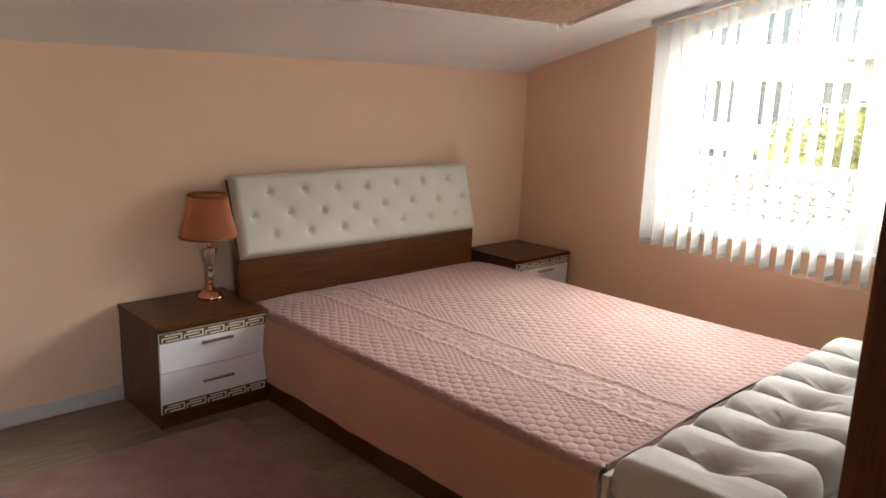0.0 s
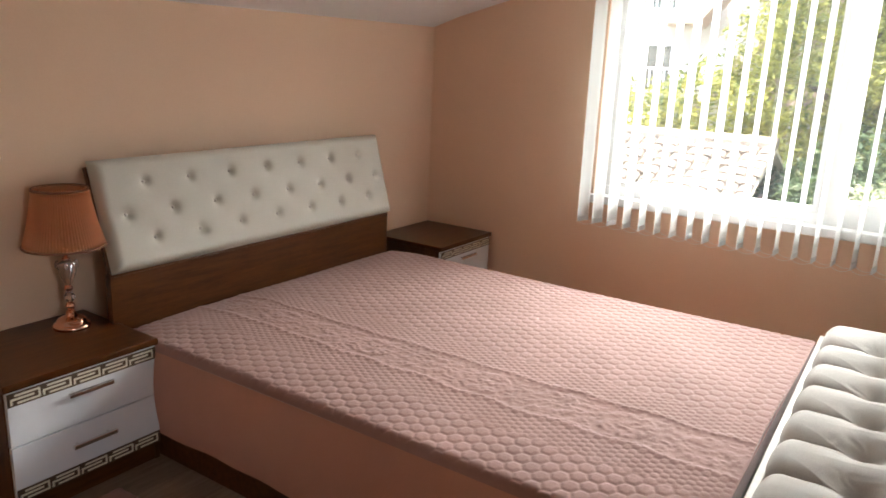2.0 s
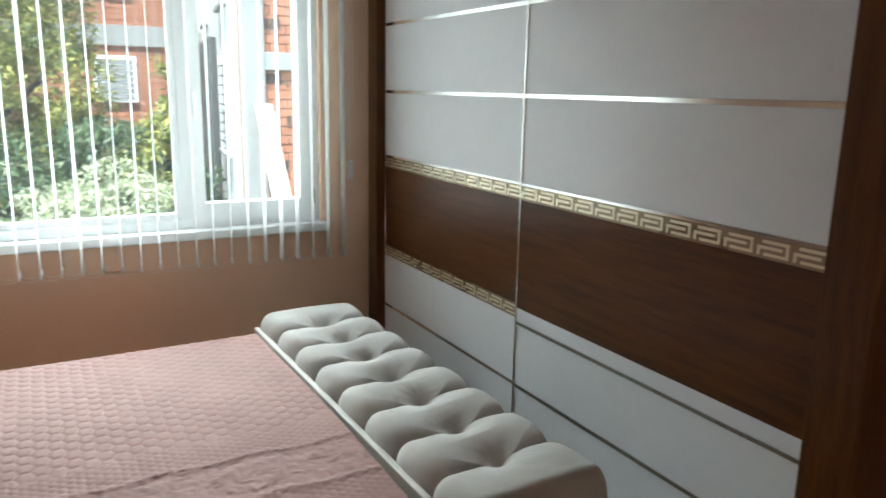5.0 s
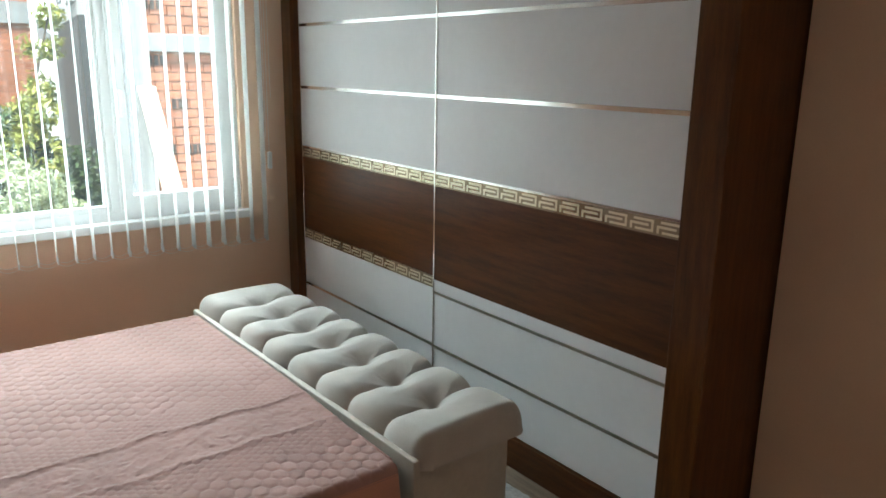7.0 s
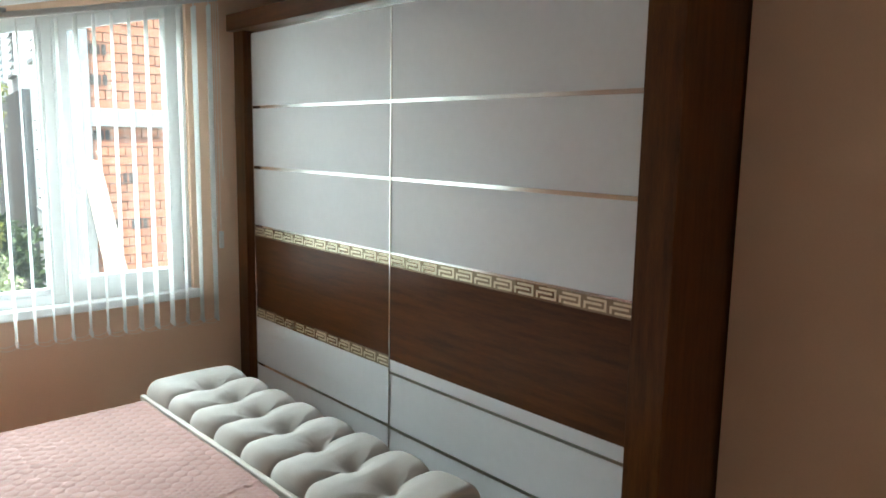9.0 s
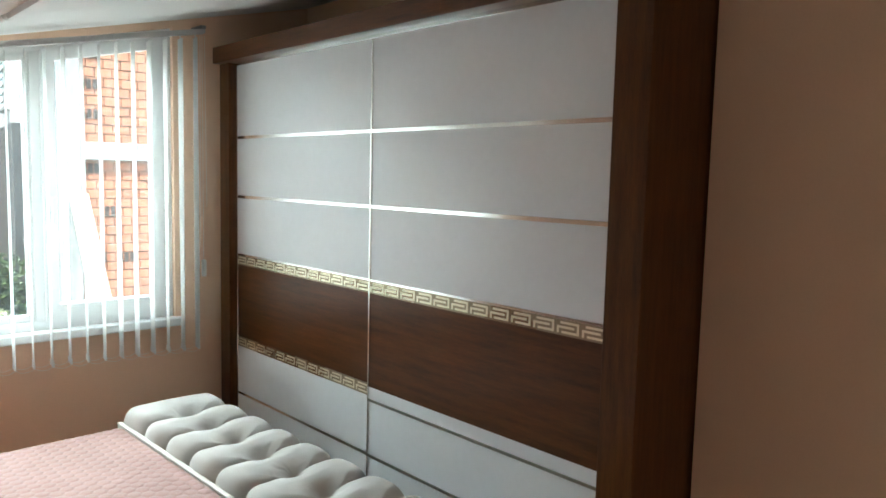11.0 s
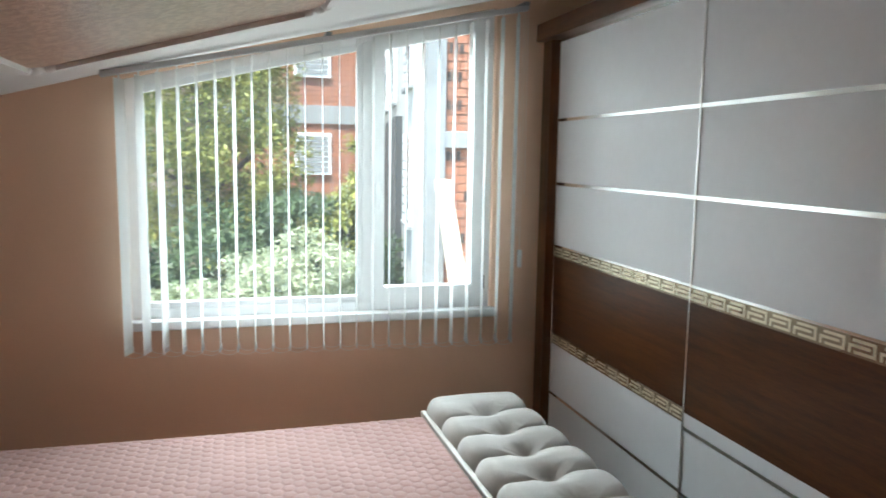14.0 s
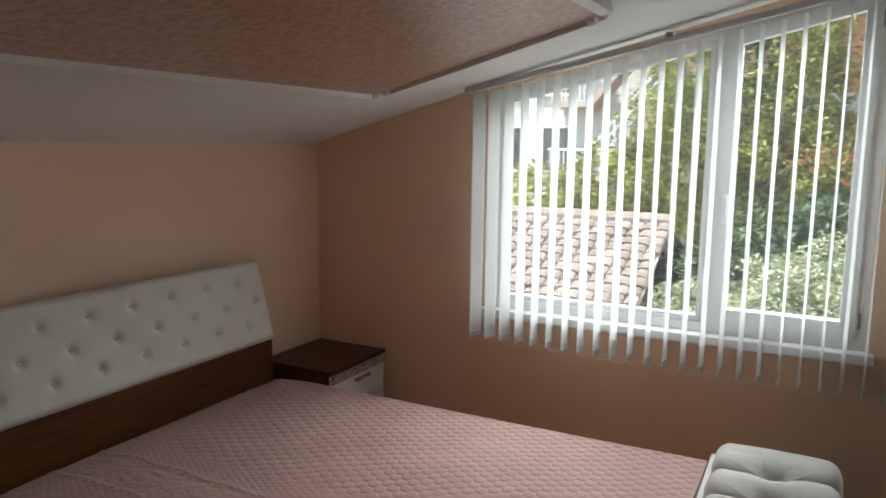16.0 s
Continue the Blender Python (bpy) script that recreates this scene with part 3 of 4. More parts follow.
def nightstand():
    n = thing("nightstand", (0.934, 3.309, 0.0), "dark walnut nightstand with two white drawers and greek key bands", "nightstand", "nightstands beside the bed")
    part("side_panel", box(0, 0.018, 0.014, ND, 0, NH - 0.024, bev=0.0015), M_WALNUT_V, n)
    part("side_panel", box(NW - 0.018, NW, 0.014, ND, 0, NH - 0.024, bev=0.0015), M_WALNUT_V, n)
    part("top", box(-0.006, NW + 0.006, -0.008, ND, NH - 0.024, NH, bev=0.003), M_WALNUT, n)
    part("back_panel", box(0.018, NW - 0.018, ND - 0.01, ND - 0.002, 0.02, NH - 0.024), M_WALNUT, n)
    part("plinth", box(0.018, NW - 0.018, 0.02, 0.036, 0.0, 0.072, bev=0.001), M_WALNUT, n)
    key = key_mesh("key", 0.102, 0.032, 0.0016, M_KEY)
    for z0, z1, kz, hz in ((0.268, NH - 0.028, NH - 0.028 - 0.041, 0.385), (0.074, 0.264, 0.082, 0.2)):
        dr = part("drawer_front", box(0.004, NW - 0.004, 0.0, 0.018, z0, z1, bev=0.0015), M_GLOSS, n, "glossy white drawer front")
        band = part("key_band", box(0.006, NW - 0.006, -0.0025, 0.0005, kz - 0.006, kz + 0.038), M_BRONZE, dr, "bronze band with cream greek keys")
        keys = bmesh.new()
        for i in range(5):
            sub = bmesh.new()
            sub.from_mesh(key)
            merge(keys, moved(sub, Matrix.Translation((0.012 + i * 0.1005, -0.0025, kz))))
        part("key_pattern", keys, M_KEY, dr, "cream greek key pattern")
        hd = bmesh.new()
        box(NW * 0.5 - 0.078, NW * 0.5 + 0.078, -0.030, -0.017, hz - 0.007, hz + 0.008, bev=0.003, bm=hd)
        for x in (-0.055, 0.055):
            rod((NW * 0.5 + x, -0.022, hz), (NW * 0.5 + x, 0.001, hz), 0.004, 8, hd)
        part("handle", hd, M_CHROME, dr, "brushed metal bar handle")
    return n


ns_a = nightstand()
ns_b = copy_thing(ns_a, pose(3.246, 3.296, 0.0))
tagged(ns_b, "dark walnut nightstand with two white drawers in the corner")

# ---- table lamp ----
lamp = thing("table_lamp", (1.335, 3.632, NH), "rose gold table lamp with peach pleated shade on nightstand", "lamp")
part("base", lathe([(0.0, 0.0), (0.062, 0.0), (0.064, 0.004), (0.064, 0.012), (0.058, 0.017), (0.052, 0.02), (0.05, 0.03), (0.043, 0.036), (0.03, 0.041), (0.018, 0.05), (0.013, 0.066), (0.0, 0.067)], 36), M_COPPER, lamp, "stepped round rose gold base", True)
part("stem_ball", lathe([(0.0, 0.066), (0.01, 0.068), (0.016, 0.076), (0.017, 0.083), (0.014, 0.091), (0.008, 0.097), (0.0, 0.098)], 24), M_COPPER, lamp, smooth=True)
part("small_crystal", lathe([(0.0, 0.098), (0.010, 0.099), (0.019, 0.112), (0.019, 0.122), (0.010, 0.135), (0.0, 0.136)], 8), M_CRYSTAL, lamp, "small faceted crystal")
part("stem_ball", lathe([(0.0, 0.136), (0.008, 0.137), (0.015, 0.146), (0.014, 0.155), (0.007, 0.162), (0.0, 0.163)], 24), M_COPPER, lamp, smooth=True)
part("large_crystal", lathe([(0.0, 0.163), (0.010, 0.164), (0.022, 0.185), (0.033, 0.222), (0.031, 0.24), (0.016, 0.252), (0.0, 0.253)], 8), M_CRYSTAL, lamp, "large faceted crystal")
for k in range(6):
    a = k / 6 * 2 * math.pi
    sub = bmesh.new()
    bmesh.ops.create_icosphere(sub, subdivisions=1, radius=0.008)
    part("crystal_drop", moved(sub, Matrix.Translation((0.036 * math.cos(a), 0.036 * math.sin(a), 0.24)) @ Matrix.Diagonal((1, 1, 1.5, 1))), M_CRYSTAL, lamp)
part("neck", lathe([(0.0, 0.253), (0.012, 0.254), (0.014, 0.262), (0.006, 0.268), (0.006, 0.35), (0.014, 0.352), (0.014, 0.40), (0.0, 0.401)], 20), M_COPPER, lamp, smooth=True)
NP, SZ0, SZ1 = 76, 0.308, 0.518
P = np.zeros((9, NP * 4 + 1, 3))
for i in range(9):
    f = i / 8
    r0 = 0.136 + (0.09 - 0.136) * f - 0.006 * math.sin(math.pi * f)
    for j in range(NP * 4 + 1):
        a = j / (NP * 4) * 2 * math.pi
        r = r0 + 0.0034 * math.sin(NP * a + 0.25 * math.sin(5 * a))
        P[i, j] = (r * math.cos(a), r * math.sin(a), SZ0 + (SZ1 - SZ0) * f)
bm = sheet(P)
bmesh.ops.solidify(bm, geom=bm.faces[:], thickness=0.0015)
shade = part("shade", bm, M_SHADE, lamp, "peach pleated fabric shade", True)
for z, r in ((SZ0, 0.137), (SZ1 - 0.006, 0.0915)):
    bm = bmesh.new()
    prof = [(r - 0.002, z), (r + 0.0035, z), (r + 0.0025, z + 0.007), (r - 0.003, z + 0.007)]
    rings = [[bm.verts.new((q * math.cos(2 * math.pi * i / 72), q * math.sin(2 * math.pi * i / 72), h)) for i in range(72)] for q, h in prof]
    for k in range(4):
        for i in range(72):
            bm.faces.new((rings[k][i], rings[k][(i + 1) % 72], rings[(k + 1) % 4][(i + 1) % 72], rings[(k + 1) % 4][i]))
    bmesh.ops.recalc_face_normals(bm, faces=bm.faces[:])
    part("braid", bm, M_TRIM, shade, "brown braid edging", True)
sp = bmesh.new()
for k in range(3):
    a = k * 2 * math.pi / 3
    rod((0, 0, 0.395), (0.088 * math.cos(a), 0.088 * math.sin(a), 0.512), 0.0015, 6, sp)
part("shade_carrier", sp, M_COPPER, lamp)

# ---- bed ----
BW, BL, BT = 1.675, 2.145, 0.458
bed = thing("bed", (2.290, 3.525, 0.0), "low double bed on a dark walnut base", "bed", rz=0.3)
for sx in (-1, 1):
    part("side_rail", box(sx * (BW / 2 - 0.03) - 0.012, sx * (BW / 2 - 0.03) + 0.012, -BL + 0.02, 0.0, 0.0, 0.3, bev=0.002), M_WALNUT, bed)
part("foot_rail", box(-BW / 2 + 0.05, BW / 2 - 0.05, -BL + 0.02, -BL + 0.044, 0.0, 0.3, bev=0.002), M_WALNUT, bed)
part("mattress", box(-BW / 2 + 0.03, BW / 2 - 0.03, -BL + 0.012, -0.01, 0.14, BT - 0.03, bev=0.04, seg=4), M_LEATHER, bed, "mattress hidden under the bedspread")
HBX0, HBX1 = -0.895, 0.728
hb = thing("headboard", (2.258, 3.54, 0.0), "walnut headboard with slanted cream cushion and rows of crystal buttons", "headboard")
part("lower_board", box(-0.815, 0.815, 0.0, 0.035, 0.0, 0.672, bev=0.002), M_WALNUT, hb, "dark walnut lower board")
LEAN = math.atan2(0.115, 0.405)
slant = Matrix.Translation((0, 0.0, 0.67)) @ Matrix.Rotation(-LEAN, 4, "X")
part("back_board", moved(box(-0.815, 0.815, 0.0, 0.022, -0.01, 0.405, bev=0.002), slant), M_WALNUT, hb, "dark walnut slanted back")
for sx in (-0.74, 0.74):
    part("rear_upright", box(sx - 0.015, sx + 0.015, 0.035, 0.11, 0.0, 0.665, bev=0.002), M_WALNUT, hb)
buttons = []
for row, z, n, x0, x1 in ((0, 0.325, 7, 1.63, 2.868), (1, 0.21, 8, 1.528, 2.97), (2, 0.108, 7, 1.63, 2.888)):
    for i in range(n):
        buttons.append((x0 + (x1 - x0) * i / (n - 1) - 2.245, z))
U, V = np.meshgrid(np.linspace(-0.81, 0.81, 200), np.linspace(0.0, 0.425, 60))
edge = np.minimum(np.minimum(U + 0.81, 0.81 - U), np.minimum(V, 0.425 - V))
H = 0.045 * np.clip(1 - (1 - np.clip(edge / 0.035, 0, 1)) ** 2, 0, 1) ** 0.5
for bx, bz in buttons:
    d2 = (U - bx) ** 2 + (V - bz) ** 2
    H -= 0.016 * np.exp(-d2 / (2 * 0.013 ** 2)) + 0.005 * np.exp(-d2 / (2 * 0.035 ** 2))
H = np.maximum(H, 0.0)
P = np.stack([U, -H - 0.002, V], -1)
cush = part("cushion", moved(sheet(P), slant), M_LEATHER, hb, "cream leatherette tufted cushion", True)
for bx, bz in buttons:
    sub = bmesh.new()
    bmesh.ops.create_icosphere(sub, subdivisions=2, radius=0.0085)
    moved(sub, slant @ Matrix.Translation((bx, -0.026, bz)) @ Matrix.Diagonal((1, 0.6, 1, 1)))
    part("button", sub, M_BUTTON, cush, "small glittering crystal button")

# quilted bedspread over the mattress
spread = thing("bedspread", (2.290, 3.525, BT), "pink quilted cotton bedspread with an embroidered band over the bed", "bedspread", rz=0.3)


def lumps(u, v, seed):
    """Smooth random puckers, one per unit."""
    table = np.random.RandomState(seed).rand(256, 256)
    iu, iv = np.floor(u).astype(int), np.floor(v).astype(int)
    fu, fv = u - iu, v - iv
    fu, fv = fu * fu * (3 - 2 * fu), fv * fv * (3 - 2 * fv)
    a, b = table[iu % 256, iv % 256], table[(iu + 1) % 256, iv % 256]
    c, d = table[iu % 256, (iv + 1) % 256], table[(iu + 1) % 256, (iv + 1) % 256]
    return (a * (1 - fu) + b * fu) * (1 - fv) + (c * (1 - fu) + d * fu) * fv


def quilt(x, y):
    """Puffs of the quilting at x from the near edge, y from the head."""
    def puff(ax, ay):
        j = np.floor(y / ay)
        best, second = np.full_like(x, 9.0), np.full_like(x, 9.0)
        for dj in (-1, 0, 1, 2):
            jj = j + dj
            off = np.where(np.mod(jj, 2) == 0, 0.0, 0.5) * ax
            i = np.floor((x - off) / ax)
            for di in (0, 1):
                r = np.sqrt((x - off - (i + di) * ax) ** 2 + ((y - jj * ay) * 0.866 * ax / ay) ** 2) / ax
                second = np.minimum(second, np.maximum(best, r))
                best = np.minimum(best, r)
        return np.clip((second - best) / 0.34, 0, 1) ** 0.55 * (0.8 + 0.2 * np.clip((second - best) / 0.9, 0, 1))
    wob = 0.004 * np.sin(9 * y + 3 * x) + 0.003 * np.sin(23 * y + 11 * x)
    x = x + wob
    big = 0.0050 * puff(0.052, 0.04)
    fine = 0.0038 * puff(0.027, 0.022)
    c = 0.47
    d = np.abs(x - c + 0.006 * np.sin(y * 2 * math.pi / 0.24))
    ridge = 0.0042 * np.exp(-((d - 0.105) / 0.015) ** 2) * (0.8 + 0.2 * np.sin(140 * y))
    yy = np.mod(y, 0.24) - 0.12
    rr = np.sqrt((x - c) ** 2 + (yy * 0.85) ** 2)
    th = np.arctan2(yy, x - c)
    swirl = 0.5 + 0.5 * np.cos(rr / 0.03 * math.pi + 0.6 * np.sin(6 * th))
    scroll = 0.5 + 0.5 * np.sin(95 * x + 1.8 * np.sin(37 * y + 9 * x)) * np.sin(81 * y + 1.7 * np.sin(43 * x))
    rose = 0.0034 * (0.5 * swirl * (rr < 0.075) + 0.25 * scroll) + 0.0046 * lumps(x / 0.011, y / 0.012, 7) * (0.6 + 0.4 * lumps(x / 0.03, y / 0.03, 8))
    edge = np.clip((d - 0.205) / 0.06, 0, 1)
    out = np.where(d < 0.1, rose, (fine + 0.001) * (1 - edge) + big * edge)
    return out + ridge


SIDE = 0.355
nx, ny = 470, 540
rad = 0.032
xs = np.linspace(0, BW, nx)
yv = np.linspace(0, BL, ny)
X, Y = np.meshgrid(xs, yv)
Zt = quilt(X, Y)
eb = np.minimum(X, BW - X)
roll = np.where(eb < rad, rad - np.sqrt(np.clip(rad ** 2 - (rad - np.clip(eb, 0, rad)) ** 2, 0, None)), 0)
eh = np.clip(np.minimum(Y + 0.03, 0.3) / 0.3, 0, 1)
Zt = Zt * np.clip(eb / 0.012, 0, 1) - roll * 0.9 + 0.012 * np.sin(math.pi * X / BW) + 0.004 * np.sin(5 * X + 2 * Y) - 0.02 * (1 - eh) ** 2
P = np.stack([X - BW / 2, -Y, Zt], -1)
part("foot_hem", box(-BW / 2 + 0.04, BW / 2 - 0.04, -BL - 0.003, -BL + 0.003, -0.07, 0.004, bev=0.002), M_SPREAD, spread)
part("quilted_top", sheet(P), M_SPREAD, spread, "pink scalloped quilting", True)
for sx in (-1, 1):
    S, Y2 = np.meshgrid(np.linspace(0, 1, 26), np.linspace(0, BL, 220))
    out = 0.006 * S * np.sin(7.0 * Y2 + 1.0) + 0.003 * S ** 2 * np.sin(23 * Y2) + 0.014 * np.sin(math.pi * np.clip(S * 1.1, 0, 1)) 
    zz = -rad * 0.9 + 0.002 - S * (SIDE - rad) - 0.002 * np.sin(4 * Y2) * S
    P = np.stack([sx * (BW / 2 + out - 0.001), -Y2, zz], -1)
    bm = sheet(P if sx > 0 else P[:, ::-1])
    part("side_drop", bm, M_SKIRT, spread, "plain pink side hanging over the base", True)

# ---- tufted bench at the foot ----
LB, DB = 1.75, 0.43
bench = thing("storage_bench", (2.312, 1.143, 0.0), "cream storage bench with deep-tufted pale velour seat", "bench", rz=1.2)
part("body", box(-LB / 2 + 0.03, LB / 2 - 0.03, -DB / 2 + 0.02, DB / 2 - 0.022, 0.02, 0.43, bev=0.003), M_CREAM, bench, "cream board chest")
part("rear_board", box(-LB / 2, LB / 2, DB / 2 - 0.02, DB / 2 + 0.002, 0.0, 0.468, bev=0.004), M_CREAM, bench, "cream upholstered edge board")
for sx in (-1, 1):
    part("foot", box(sx * (LB / 2 - 0.1) - 0.03, sx * (LB / 2 - 0.1) + 0.03, -0.1, 0.1, 0.0, 0.02), M_WALNUT, bench)
for z in (0.16, 0.34):
    part("screw_cap", moved(lathe([(0.0, 0), (0.005, 0), (0.005, 0.003), (0, 0.003)], 10), Matrix.Translation((-LB / 2, DB / 2 - 0.01, z)) @ Matrix.Rotation(-math.pi / 2, 4, "Y")), M_STEEL, bench)
NL = 8
pit = LB / NL
U, V = np.meshgrid(np.linspace(-LB / 2 - 0.016, LB / 2 + 0.016, 700), np.linspace(-DB / 2 - 0.035, DB / 2 - 0.012, 170))
vc = (-0.035 - 0.012) / 2
half = (DB + 0.035 - 0.012) / 2
vn = (V - vc) / half
lean = 0.018 * np.sin(2.6 * vn + 0.4)
ph = (U + LB / 2 + lean) / pit
near = np.clip(np.round(ph), 1, NL - 1)
dist = np.abs(ph - near) * pit
# pillows between the seams, drawn in at the buttons
crease = 0.020 * np.exp(-dist / 0.0065) + 0.011 * np.exp(-(dist / 0.035) ** 2)
rb = np.hypot(dist, (V - vc) * 0.8)
dimple = 0.044 * np.exp(-rb / 0.030) + 0.014 * np.exp(-(rb / 0.075) ** 2)
swell = 0.012 * np.cos(np.clip(dist / (pit / 2), 0, 1) * math.pi / 2 - math.pi / 2) + 0.008 * (1 - vn ** 2)
H = 0.090 + swell - np.maximum(crease * (0.75 + 0.25 * np.abs(vn)), dimple)
# edges rounded over, drawn in where the seams run down
cr = 0.062
qx = np.abs(U) - (LB / 2 + 0.016 - cr)
qy = np.abs(V - vc) - (half - cr)
e = cr - (np.hypot(np.maximum(qx, 0), np.maximum(qy, 0)) + np.minimum(np.maximum(qx, qy), 0))
pull = 0.016 * np.exp(-dist / 0.018) + 0.010 * np.exp(-(dist / 0.05) ** 2)
ee = np.clip((e - pull * np.clip(1 - e / 0.12, 0, 1)) / cr, 0, 1)
fall = np.clip(1 - (1 - ee) ** 2.6, 0, 1) ** 0.42
# fine folds running out from the buttons, stronger on a few pillows
ang = np.arctan2((V - vc), (ph - near) * pit + 1e-6)
few = 0.35 + 0.65 * lumps(ph * 0.9 + 3, vn * 0.7 + 5, 21)
folds = 0.0011 * few * np.sin(7 * ang + 9 * lumps(U / 0.04 + 40, V / 0.04 + 40, 22)) * np.exp(-((rb - 0.06) / 0.03) ** 2)
folds += 0.0025 * few * (lumps(U / 0.035 + 60, V / 0.06 + 60, 23) - 0.5)
P = np.stack([U, V, 0.43 + np.maximum(H + folds, 0.012) * fall], -1)
bm = sheet(P)
flat_e = e.reshape(-1)
bm.verts.index_update()
bmesh.ops.delete(bm, geom=[v for v in bm.verts if flat_e[v.index] < -0.004], context="VERTS")
seat = part("seat_cushion", bm, M_VELVET, bench, "pale grey-white velour tufted cushion", True)
for i in range(1, NL):
    sub = bmesh.new()
    bmesh.ops.create_icosphere(sub, subdivisions=2, radius=0.011)
    moved(sub, Matrix.Translation((-LB / 2 + pit * i - 0.007, vc, 0.43 + 0.046)) @ Matrix.Diagonal((1, 1, 0.5, 1)))
    part("button", sub, M_VELVET, seat, smooth=True)

# ---- wardrobe ----
QX0, QX1, QF, QD = 0.985, 3.748, 0.60, 0.55
QH, TF = 2.30, 0.088
ward = thing("wardrobe", (2.345, 0.3, 0.0), "walnut sliding wardrobe with white panels and greek key bands", "wardrobe")
qs = Matrix.Translation((-2.345, -0.3, 0))
part("side_frame", moved(box(QX0, QX0 + 0.13, 0.03, QF, 0.0, QH - TF, bev=0.003), qs), M_WALNUT_V, ward)
part("side_frame", moved(box(QX1 - 0.112, QX1, 0.03, QF, 0.0, QH - TF, bev=0.003), qs), M_WALNUT_V, ward)
part("top_frame", moved(box(QX0 - 0.004, QX1 + 0.004, 0.03, QF + 0.04, QH - TF, QH, bev=0.004), qs), M_WALNUT, ward, "walnut cornice board")
part("plinth", moved(box(QX0 + 0.122, QX1 - 0.112, 0.05, QF - 0.03, 0.0, 0.13, bev=0.002), qs), M_WALNUT, ward, "walnut plinth")
part("back_panel", moved(box(QX0 + 0.122, QX1 - 0.112, 0.03, 0.045, 0.13, QH - TF), qs), M_WALNUT_V, ward)
part("door_track", moved(box(QX0 + 0.122, QX1 - 0.112, 0.46, QF - 0.035, QH - TF - 0.015, QH - TF), qs), M_CHROME, ward)
key = key_mesh("key", 0.098, 0.04, 0.0018, M_GOLD)
DX = 2.379


def band(door, x0, x1, z0, z1, y, n):
    """Mirror strip with raised keys on the front of a door (front faces +y)."""
    b = part("key_band", moved(box(x0, x1, y - 0.001, y + 0.003, z0, z1), qs), M_BAND, door, "mirror strip with gilt greek keys")
    keys = bmesh.new()
    step = (x1 - x0) / n
    for i in range(n):
        sub = bmesh.new()
        sub.from_mesh(key)
        merge(keys, moved(sub, Matrix.Translation((x1 - 0.004 - i * step, y + 0.003, z0 + 0.008)) @ Matrix.Rotation(math.pi, 4, "Z") @ Matrix.Diagonal((step / 0.102, 1, 1, 1))))
    part("key_pattern", moved(keys, qs), M_GOLD, door, "gilt greek key pattern")


def door(x0, x1, y, pieces, strips, bands):
    d = part("door", moved(box(x0, x1, y - 0.02, y - 0.006, 0.135, QH - TF - 0.01), qs), M_WALNUT, ward, "sliding wardrobe door")
    for z0, z1, material in pieces:
        part("panel", moved(box(x0 + 0.008, x1 - 0.008, y - 0.006, y, z0 + 0.0005, z1 - 0.0005, bev=0.0008, seg=1), qs), material, d, "glossy white panel" if material is M_GLOSS else "dark walnut panel")
    for z0, z1 in strips:
        part("metal_strip", moved(box(x0 + 0.008, x1 - 0.008, y - 0.006, y + 0.0025, z0, z1), qs), M_CHROME, d, "polished metal strip")
    for z0, z1 in bands:
        band(d, x0 + 0.008, x1 - 0.008, z0, z1, y, 12)
    for xa in (x0, x1 - 0.008):
        part("edge_profile", moved(box(xa, xa + 0.008, y - 0.018, y + 0.005, 0.135, QH - TF - 0.01, bev=0.001, seg=1), qs), M_CHROME, d, "slim aluminium edge profile")
    return d


ZT = QH - TF - 0.012
door(DX - 0.004, QX1 - 0.11, QD, [(1.814, ZT, M_GLOSS), (1.486, 1.799, M_GLOSS), (1.158, 1.471, M_GLOSS), (0.684, 1.095, M_WALNUT), (0.362, 0.630, M_GLOSS), (0.136, 0.349, M_GLOSS)],
     [(1.799, 1.814), (1.471, 1.486), (1.149, 1.158), (0.349, 0.362)], [(1.095, 1.149), (0.630, 0.684)])
door(QX0 + 0.131, DX + 0.008, QD + 0.006, [(1.814, ZT, M_GLOSS), (1.486, 1.799, M_GLOSS), (1.158, 1.471, M_GLOSS), (0.671, 1.095, M_WALNUT), (0.618, 0.671, M_GLOSS), (0.362, 0.606, M_GLOSS), (0.136, 0.349, M_GLOSS)],
     [(1.799, 1.814), (1.471, 1.486), (1.149, 1.158), (0.606, 0.618), (0.349, 0.362)], [(1.095, 1.149)])

# ---- rugs ----
def rug(name, x0, x1, y0, y1, h, material, label, seed, rz=0.0):
    cx, cy = (x0 + x1) / 2, (y0 + y1) / 2
    rg = np.random.RandomState(seed)
    nx, ny = int((x1 - x0) / 0.011), int((y1 - y0) / 0.011)
    U, V = np.meshgrid(np.linspace(x0, x1, nx), np.linspace(y0, y1, ny))
    e = np.minimum(np.minimum(U - x0, x1 - U), np.minimum(V - y0, y1 - V))
    Z = 0.002 + h * np.clip(e / 0.02, 0, 1) ** 0.5 * (0.75 + 0.25 * rg.rand(*U.shape))
    edge_mask = e < 1e-6
    U = U + rg.uniform(-0.004, 0.004, U.shape)
    V = V + rg.uniform(-0.004, 0.004, U.shape)
    Z = np.where(edge_mask, 0.0015, Z)
    ob = alone(name, sheet(np.stack([U - cx, V - cy, Z], -1)), material, label, "rug", smooth=True)
    ob.matrix_basis = pose(cx, cy, 0.0, 0, 0, rz)
    return ob


rug("rug", -0.25, 1.275, 1.35, 3.235, 0.012, M_RUG, "fluffy dusty-pink rug on the laminate beside the bed", 1, 1.5)
rug("rug", 0.98, 1.9, 0.66, 0.82, 0.006, M_RUG_GREY, "grey and white patterned runner before the wardrobe", 2)

# ---- garden and houses outside ----
GZ = -3.2
FROM = Vector((0.0, 1.8, 1.62))


